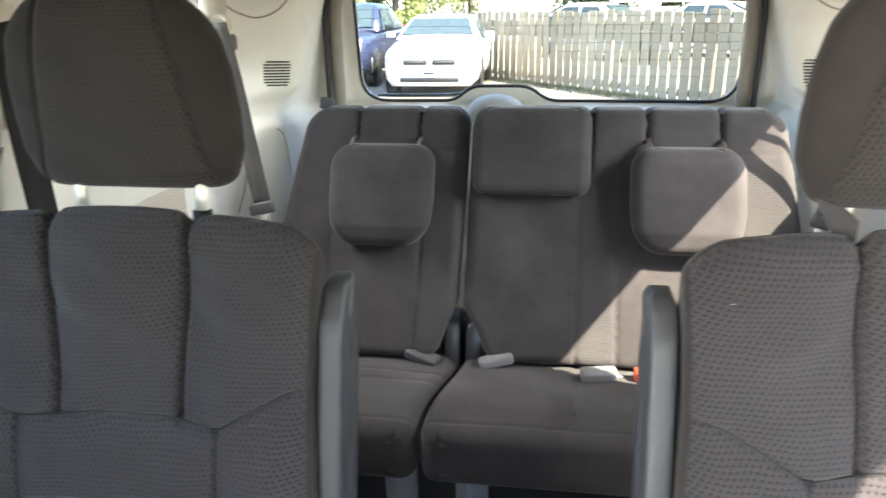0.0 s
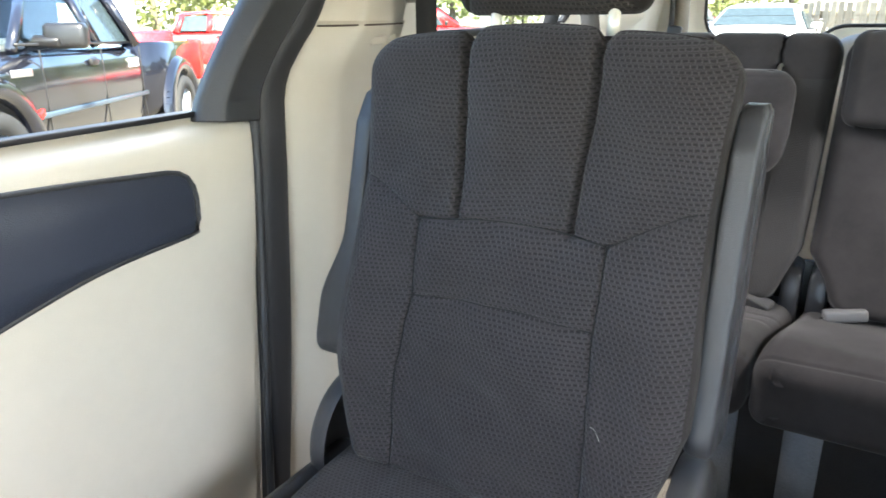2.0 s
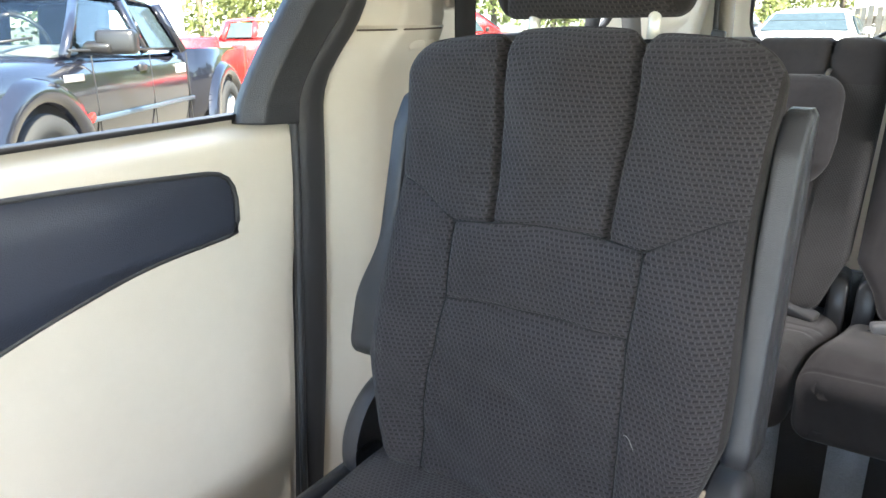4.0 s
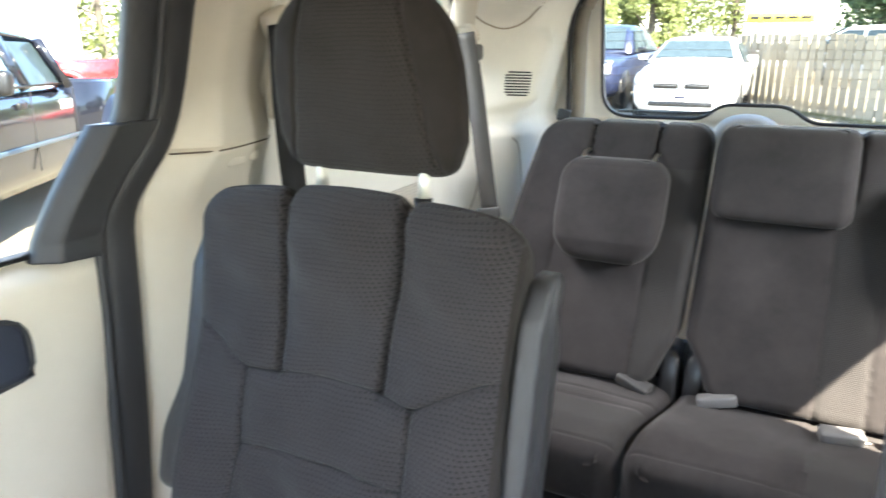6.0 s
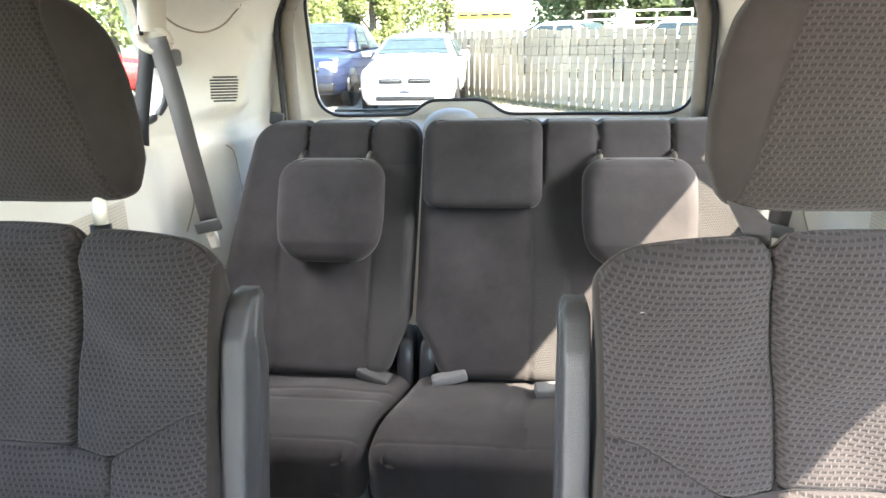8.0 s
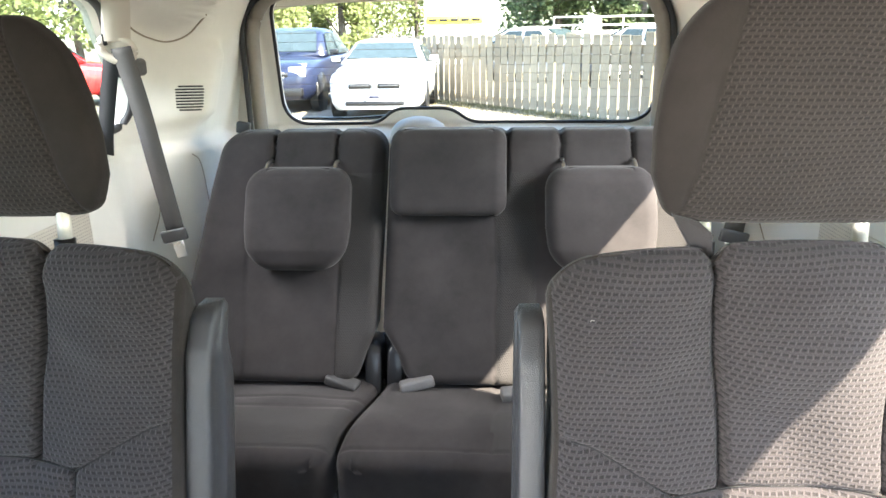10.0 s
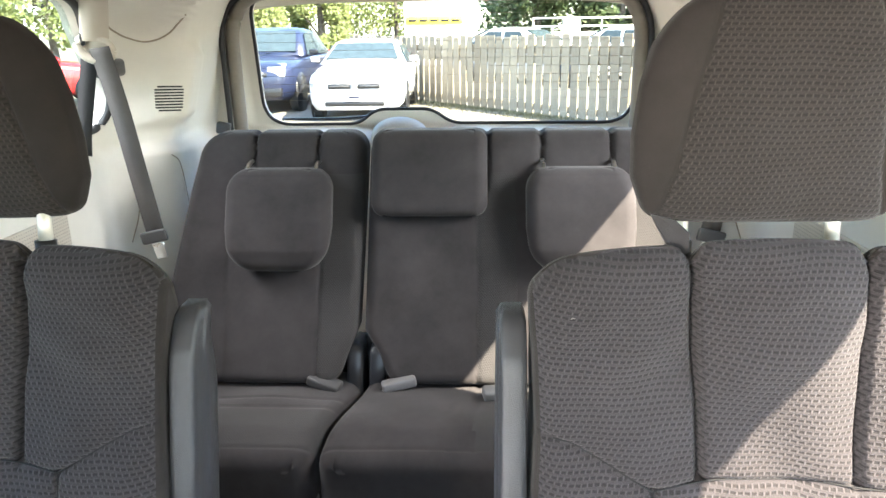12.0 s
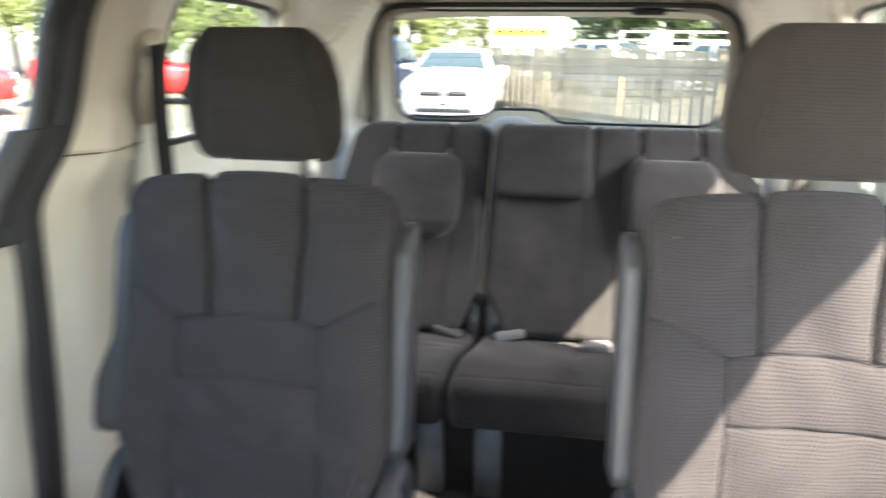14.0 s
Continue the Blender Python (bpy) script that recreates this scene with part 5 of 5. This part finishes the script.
        part("fender_badge", box((0.24, 0.008, 0.042), (0.92, s * (w + 0.002), 0.90), 0.003), RIM, c)
        part("bed_badge", box((0.22, 0.008, 0.07), (-0.92, s * (w + 0.002), 0.90), 0.003), SIDING, c)
        m = part("wing_mirror", box((0.10, 0.25, 0.15), (0.57, s * (w + 0.13), 1.10), 0.035, segments=3), BLACK, c, "black plastic wing mirror")
        part("mirror_arm", box((0.08, 0.18, 0.06), (0.60, s * (w + 0.02), 1.07), 0.018, (0, 20, 0)), BLACK, m)
        part("headlamp", box((0.16, 0.32, 0.18), (F - 0.09, s * w * 0.72, 0.80), 0.03), LAMP, c)
        part("side_marker", box((0.09, 0.03, 0.045), (0.86, s * (w + 0.035), 0.66), 0.01, (0, 25, 0)), TAIL, c)
        part("tail_lamp", box((0.12, 0.15, 0.42), (B + 0.055, s * (w - 0.06), 0.86), 0.02), TAIL, c)
        for x in (1.36, -2.18):
            wheel(c, x, s * (w - 0.06), 0.37, 0.24)
            bm, n, rings = bmesh.new(), 28, []
            for k in range(n + 1):
                a = math.pi * (-0.08 + 1.16 * k / n)
                ring = []
                for q, h2 in ((0.41, -0.06), (0.42, 0.05), (0.44, 0.068), (0.49, 0.066), (0.53, 0.05), (0.555, -0.01)):
                    ring.append(bm.verts.new((x + q * math.cos(a) * 1.06, s * (w + h2), 0.37 + q * math.sin(a))))
                rings.append(ring)
            for a, b in zip(rings, rings[1:]):
                for k in range(5):
                    bm.faces.new((a[k], a[k + 1], b[k + 1], b[k]))
            part("wheel_flare", bm, material, c)
            bm = bmesh.new()
            bmesh.ops.create_cone(bm, cap_ends=True, segments=30, radius1=0.43, radius2=0.43, depth=0.02)
            bmesh.ops.transform(bm, matrix=pose(x, s * (w - 0.004), 0.38, 90, 0, 0), verts=bm.verts)
            part("wheel_arch", bm, BLACK, c)
    ringpts = [Vector((0.50 + 0.06 * math.cos(a), 0.36 + 0.18 * math.sin(a), belt + 0.05 + 0.17 * math.cos(a))) for a in (2 * math.pi * k / 24 for k in range(25))]
    part("steering_wheel", sweep(ringpts, circle(0.014, 8)), BLACK, c)
    part("grille", box((0.06, 1.0, 0.2), (F, 0, 0.80), 0.02), BLACK, c)
    part("front_bumper", box((0.18, 1.76, 0.2), (F + 0.02, 0, 0.52), 0.04), CHROME, c)
    part("rear_bumper", box((0.18, 1.7, 0.18), (B - 0.06, 0, 0.5), 0.03), CHROME, c)
    for k in range(2):
        part("wiper", sweep([(0.94, -0.5 + 0.65 * k, belt + 0.02), (0.80, 0.1 + 0.5 * k, belt + 0.08)], circle(0.008, 6)), BLACK, c)
    c.matrix_basis = pose(at[0], at[1], gz(at[0], at[1]), 0, tilt, turn)
    return c


car("white_sedan", "white parked sedan with dark twin-slot grille", WHITE, (-2.15, 15.17, G), -88.8, width=1.82, length=4.24, hood=0.95, belt=1.02, roof=1.42)
suv = car("blue_suv", "dark blue parked sport utility vehicle", NAVY, (-4.50, 16.6, G), -92, width=1.95, length=4.5, hood=1.10, belt=1.14, roof=1.68, low=0.28, cowl=0.95, r=0.36, hatch=True)

def suv_front(parent, f, w, hood, low):
    """Chrome-barred grille, large headlamps and a bumper lip on the blue car."""
    m = parent.matrix_basis.copy()
    for name, size, at, mat in (("chrome_bar", (0.03, 0.9, 0.03), (f + 0.02, 0, hood - 0.27), CHROME), ("chrome_bar", (0.03, 0.9, 0.025), (f + 0.02, 0, hood - 0.36), CHROME), ("front_bumper", (0.16, 1.6, 0.16), (f - 0.03, 0, low + 0.17), BLACK),
                                ("lamp_glass", (0.10, 0.34, 0.20), (f - 0.08, w * 0.70, hood - 0.26), LAMP), ("lamp_glass", (0.10, 0.34, 0.20), (f - 0.08, -w * 0.70, hood - 0.26), LAMP)):
        bm = box(size, at, 0.02)
        bmesh.ops.transform(bm, matrix=m, verts=bm.verts)
        part(name, bm, mat, parent)


suv_front(suv, 2.25, 0.975, 1.10, 0.28)
pickup("black_pickup", "glossy black extended-cab pickup with flared wheel arches", INK, (-5.405, 2.426, G), -54.6, tilt=-1.8)
pickup("red_pickup", "bright red parked pickup truck", RED, (-13.24, 12.0, G), 48, stripe=False)
car("red_suv", "red parked sport utility vehicle with amber tail lamp", RED, (-10.6, 16.6, G), 34, width=1.8, length=4.6, hood=1.0, belt=1.06, roof=1.58, low=0.28, r=0.34, hatch=True)
car("white_van", "white parked van behind the fence", WHITE, (1.6, 21.5, G), -31.3, width=1.85, length=4.9, hood=1.0, belt=1.06, roof=1.48, hatch=True)
car("white_van", "white parked van behind the fence", WHITE, (4.4, 22.5, G), 148.7, width=1.85, length=4.9, hood=1.0, belt=1.06, roof=1.48, hatch=True)
car("white_sedan", "white car parked far across the lot", WHITE, (-7.5, 27.0, G), 10, hatch=True)

# picket fence
f0, f1 = Vector((-3.3, 19.78, -0.005)), Vector((5.6, 8.52, -0.005))
fence = thing("picket_fence", tuple(f0), "weathered grey wooden picket fence with narrow gaps", "fence")
run = (f1 - f0)
ang = math.degrees(math.atan2(run.y, run.x))
count = int(run.length / 0.235)
meshes = []
for k in range(6):
    h = 1.44 + 0.011 * k
    bm = box((0.203 - 0.009 * (k % 3), 0.018, h), (0, 0, h / 2 + 0.01), 0.004, (0.0, 0.5 * (k - 2.5) * 0.5, 0), 1)
    me = bpy.data.meshes.new("picket")
    bm.to_mesh(me)
    bm.free()
    me.materials.append(WOOD)
    meshes.append(me)
rng = random.Random(4)
inv = fence.matrix_basis.inverted()
for k in range(count):
    p = new("picket", meshes[rng.randrange(6)])
    p.parent, p.matrix_parent_inverse = fence, inv
    q = f0 + run * ((k + 0.5) / count)
    p.matrix_basis = pose(q.x, q.y, gz(q.x, q.y), rng.uniform(-1, 1), 0, ang)
for z, hh in ((0.15, 0.06), (1.045, 0.083), (1.222, 0.083)):
    line = [f0 + run * (k / 12) + Vector((0.03, 0.03, z)) for k in range(13)]
    part("rail", sweep([Vector((p.x, p.y, p.z - f0.z + gz(p.x, p.y))) for p in line], [(-0.02, -hh), (0.02, -hh), (0.02, hh), (-0.02, hh)]), WOOD, fence, smooth=False)
for k in range(7):
    q = f0 + run * (k / 6)
    part("post", box((0.1, 0.1, 1.4), (q.x + 0.07, q.y + 0.09, gz(q.x, q.y) + 0.7), 0.006, (0, 0, ang)), WOOD, fence)

# weeds along the fence
def tufts(name, spots, height, material, label):
    bm = bmesh.new()
    r = random.Random(9)
    for x, y in spots:
        a, h = r.uniform(0, 6.28), height * r.uniform(0.4, 1.2)
        dx, dy = 0.012 * math.cos(a), 0.012 * math.sin(a)
        lx, ly = r.uniform(-0.5, 0.5) * h, r.uniform(-0.5, 0.5) * h
        g0 = gz(x, y)
        bm.faces.new([bm.verts.new((x - dx, y - dy, g0)), bm.verts.new((x + dx, y + dy, g0)), bm.verts.new((x + lx, y + ly, g0 + h))])
    tagged(part(name, bm, material, smooth=False), label, "grass", kind="stuff")


nrm = Vector((run.y, -run.x, 0)).normalized()
r = random.Random(2)
spots = []
for k in range(6000):
    q = f0 + run * r.random() + nrm * abs(r.gauss(0, 0.3)) * (1 if nrm.y < 0 else -1)
    spots.append((q.x, q.y))
tufts("grass_strip", spots, 0.06, GRASS, "dry weeds along the foot of the fence")

# white building with a sign band, and a box trailer
b = thing("white_building", (-1.6, 33, G), "white building with a yellow sign band", "building")
part("wall", box((2.9, 3.0, 4.4), (-1.62, 34.2, G + 2.05), 0.02), SIDING, b, smooth=False)
sign = part("sign_board", box((2.5, 0.06, 0.34), (-1.74, 32.62, 2.06), 0.01), YELLOW, b, "yellow lettered sign band")
for k in range(5):
    part("lettering_bar", box((0.36, 0.02, 0.10), (-2.69 + 0.475 * k, 32.58, 2.06), 0.004), BLACK, sign)
t = thing("box_trailer", (-20.4, 13.3, G), "white box trailer parked behind the trucks", "trailer")
bm = box((2.6, 7.0, 2.8), (-20.4, 13.3, G + 2.0), 0.03, (0, 0, 55))
part("body", bm, SIDING, t, smooth=False)
part("chassis", box((2.0, 5.0, 0.2), (-20.4, 13.3, G + 0.55), 0.02, (0, 0, 55)), BLACK, t)
for s in (-1, 1):
    bm = bmesh.new()
    bmesh.ops.create_cone(bm, cap_ends=True, segments=24, radius1=0.36, radius2=0.36, depth=0.22)
    bmesh.ops.transform(bm, matrix=pose(-20.4 + s * 0.9 * math.cos(radians(55)), 13.3 + s * 0.9 * math.sin(radians(55)), G + 0.36, 90, 0, 55), verts=bm.verts)
    part("wheel", bm, TYRE, t)

# boats and racks above the fence
bt = thing("white_boat", (0, 0, 0), "white boat on a trailer with rails", "boat")
part("hull", loft([(-2.6, [(0, 1.35), (0.7, 1.35), (0.75, 1.3), (0.5, 0.7), (0, 0.6)]), (1.0, [(0, 1.35), (0.8, 1.35), (0.85, 1.3), (0.6, 0.7), (0, 0.55)]), (2.9, [(0, 1.5), (0.1, 1.5), (0.12, 1.45), (0.08, 1.2), (0, 1.1)])]), SIDING, bt)
part("console", box((0.6, 0.6, 0.6), (-0.8, 0, 1.6), 0.08), SIDING, bt)
for z in (1.55, 1.85):
    part("rail", sweep([(-2.4, -0.7, z), (1.5, -0.75, z)], circle(0.03, 8)), SIDING, bt)
for x in (-2.4, -1.1, 0.2, 1.5):
    part("rail_post", sweep([(x, -0.72, 1.3), (x, -0.72, 1.85)], circle(0.025, 8)), SIDING, bt)
part("trailer_frame", box((4.4, 1.2, 0.12), (0, 0, 0.52), 0.02), BLACK, bt)
for x in (-0.9, 0.2):
    for s in (-1, 1):
        wheel(bt, x, s * 0.75, 0.3, 0.2)
bt.matrix_basis = pose(4.6, 29, G, 0, 0, 4)


# ---- trees ----
def leaf_mat(name, colour):
    n = Nodes(name)
    g = n.add("ShaderNodeNewGeometry")
    col = n.ramp(g.outputs["Random Per Island"], [(0.0, shade(colour, 0.75)), (0.6, colour), (1.0, shade(colour, 1.5))])
    mat = n.done(col, 0.6, 0.0)
    thin = n.add("ShaderNodeBsdfTranslucent")
    n.link(col, thin.inputs["Color"])
    both = n.add("ShaderNodeMixShader", Fac=0.55)
    n.link(n.bsdf.outputs[0], both.inputs[1])
    n.link(thin.outputs[0], both.inputs[2])
    n.link(both.outputs[0], n.t.nodes["Material Output"].inputs["Surface"])
    return mat


LEAF = leaf_mat("sunlit_leaves", (0.18, 0.21, 0.075))
LEAF_DARK = leaf_mat("dark_leaves", (0.10, 0.135, 0.06))
BARK = plain("bark", (0.10, 0.085, 0.07), 0.9, vary=0.3, scale=5, grain=0.8, grain_scale=25, grain_depth=0.03)


def leaves(seed, clumps, per, size):
    r = random.Random(seed)
    V, Fc = [], []
    for cx, cy, cz, cr in clumps:
        for _ in range(per):
            d = Vector((r.gauss(0, 1), r.gauss(0, 1), r.gauss(0, 1))).normalized() * cr * r.random() ** 0.4
            p = Vector((cx, cy, cz)) + d
            a = Vector((r.gauss(0, 1), r.gauss(0, 1), r.gauss(0, 1))).normalized()
            b = a.orthogonal().normalized()
            s = size * r.uniform(0.6, 1.4)
            i = len(V)
            V += [p - a * s, p + b * s * 0.55, p + a * s, p - b * s * 0.55]
            Fc.append((i, i + 1, i + 2, i + 3))
    return V, Fc


def tree(name, seed, at, height, spread, material, label, trunk=0.14, low=0.25, per=60, clumps=26):
    r = random.Random(seed)
    t = thing(name, at, label, "tree" if height > 2.6 else "bush")
    x0, y0, z0 = at[0], at[1], gz(at[0], at[1])
    if trunk:
        bm = sweep(smooth_line([(x0, y0, z0 - 0.05), (x0 + r.uniform(-.1, .1), y0, z0 + height * 0.4), (x0 + r.uniform(-.3, .3), y0, z0 + height * 0.8)], 4), circle(trunk, 9))
        part("trunk", bm, BARK, t)
    spots = []
    for k in range(clumps):
        a, q = r.uniform(0, 6.28), r.random() ** 0.5
        h = low + (1 - low) * r.random()
        rad = spread * (1 - abs(h - 0.55) * 0.9) * q
        spots.append((x0 + rad * math.cos(a), y0 + rad * math.sin(a), z0 + height * h, spread * r.uniform(0.25, 0.42)))
    if trunk:
        for k in range(5):
            c = spots[k]
            z = z0 + height * r.uniform(0.3, 0.6)
            part("limb", sweep([(x0, y0, z), c[:3]], circle(trunk * 0.35, 6)), BARK, t)
    V, Fc = leaves(seed, spots, per * 2, 0.065 + 0.008 * height)
    surface("crown", V, Fc, material, t, smooth=False)
    return t


k = 0
for x, y, h, sp in ((-13.5, 13.5, 3.6, 2.2), (-12.0, 16.0, 4.5, 2.4), (-9.0, 19.5, 4.2, 2.2), (-15.5, 12.0, 4.0, 2.4), (-10.2, 17.5, 4.0, 2.2), (-16.5, 10.0, 3.5, 2.2), (-18.5, 8.5, 4.5, 2.6), (-19.5, 6.0, 5.0, 2.6), (-14.5, 17.5, 5.5, 2.8), (-20, 3.0, 5.0, 2.8)):
    tree("leafy_tree", 10 + k, (x * 1.55, y * 1.55, G), h * 1.5, sp * 1.45, LEAF, "sunlit leafy green tree behind the parked trucks", per=80, clumps=30)
    k += 1
for x, y, h, sp in ((-8.3, 27, 3.4, 1.5), (-6.4, 31, 3.6, 1.4), (-11, 33, 6, 3), (-14.5, 30, 6.5, 3), (-4.5, 42, 6, 3.2), (-9, 44, 8, 4)):
    tree("leafy_tree", 40 + k, (x, y, G), h, sp, LEAF, "sunlit leafy green tree across the lot", per=90, clumps=34)
    k += 1
for j in range(16):
    x, y = 2.0 + 2.1 * j + rng.uniform(-0.6, 0.6), 46 + rng.uniform(-3, 5) - 0.8 * j
    tree("forest_tree", 80 + j, (x, y, G), rng.uniform(11, 15), 3.2, LEAF_DARK, "tall dark forest tree with bare trunk", trunk=0.26, low=0.10, per=110, clumps=40)
for x, y, h in ((11.0, 9.0, 4.5), (13.5, 12.5, 5.0), (9.5, 14.5, 4.0)):
    tree("leafy_tree", 120 + int(x), (x, y, G), h, 2.2, LEAF, "sunlit leafy green tree beyond the fence", per=80, clumps=30)
for x, y in ((-3.2, 36.0), (9.3, 33.0)):
    po = thing("utility_pole", (x, y, G), "pale wooden utility pole across the lot", "pole")
    part("shaft", sweep([(x, y, G), (x, y, 9)], circle(0.13, 10)), SIDING, po)
    part("crossarm", box((1.6, 0.1, 0.12), (x, y, 8.4), 0.01), BARK, po)
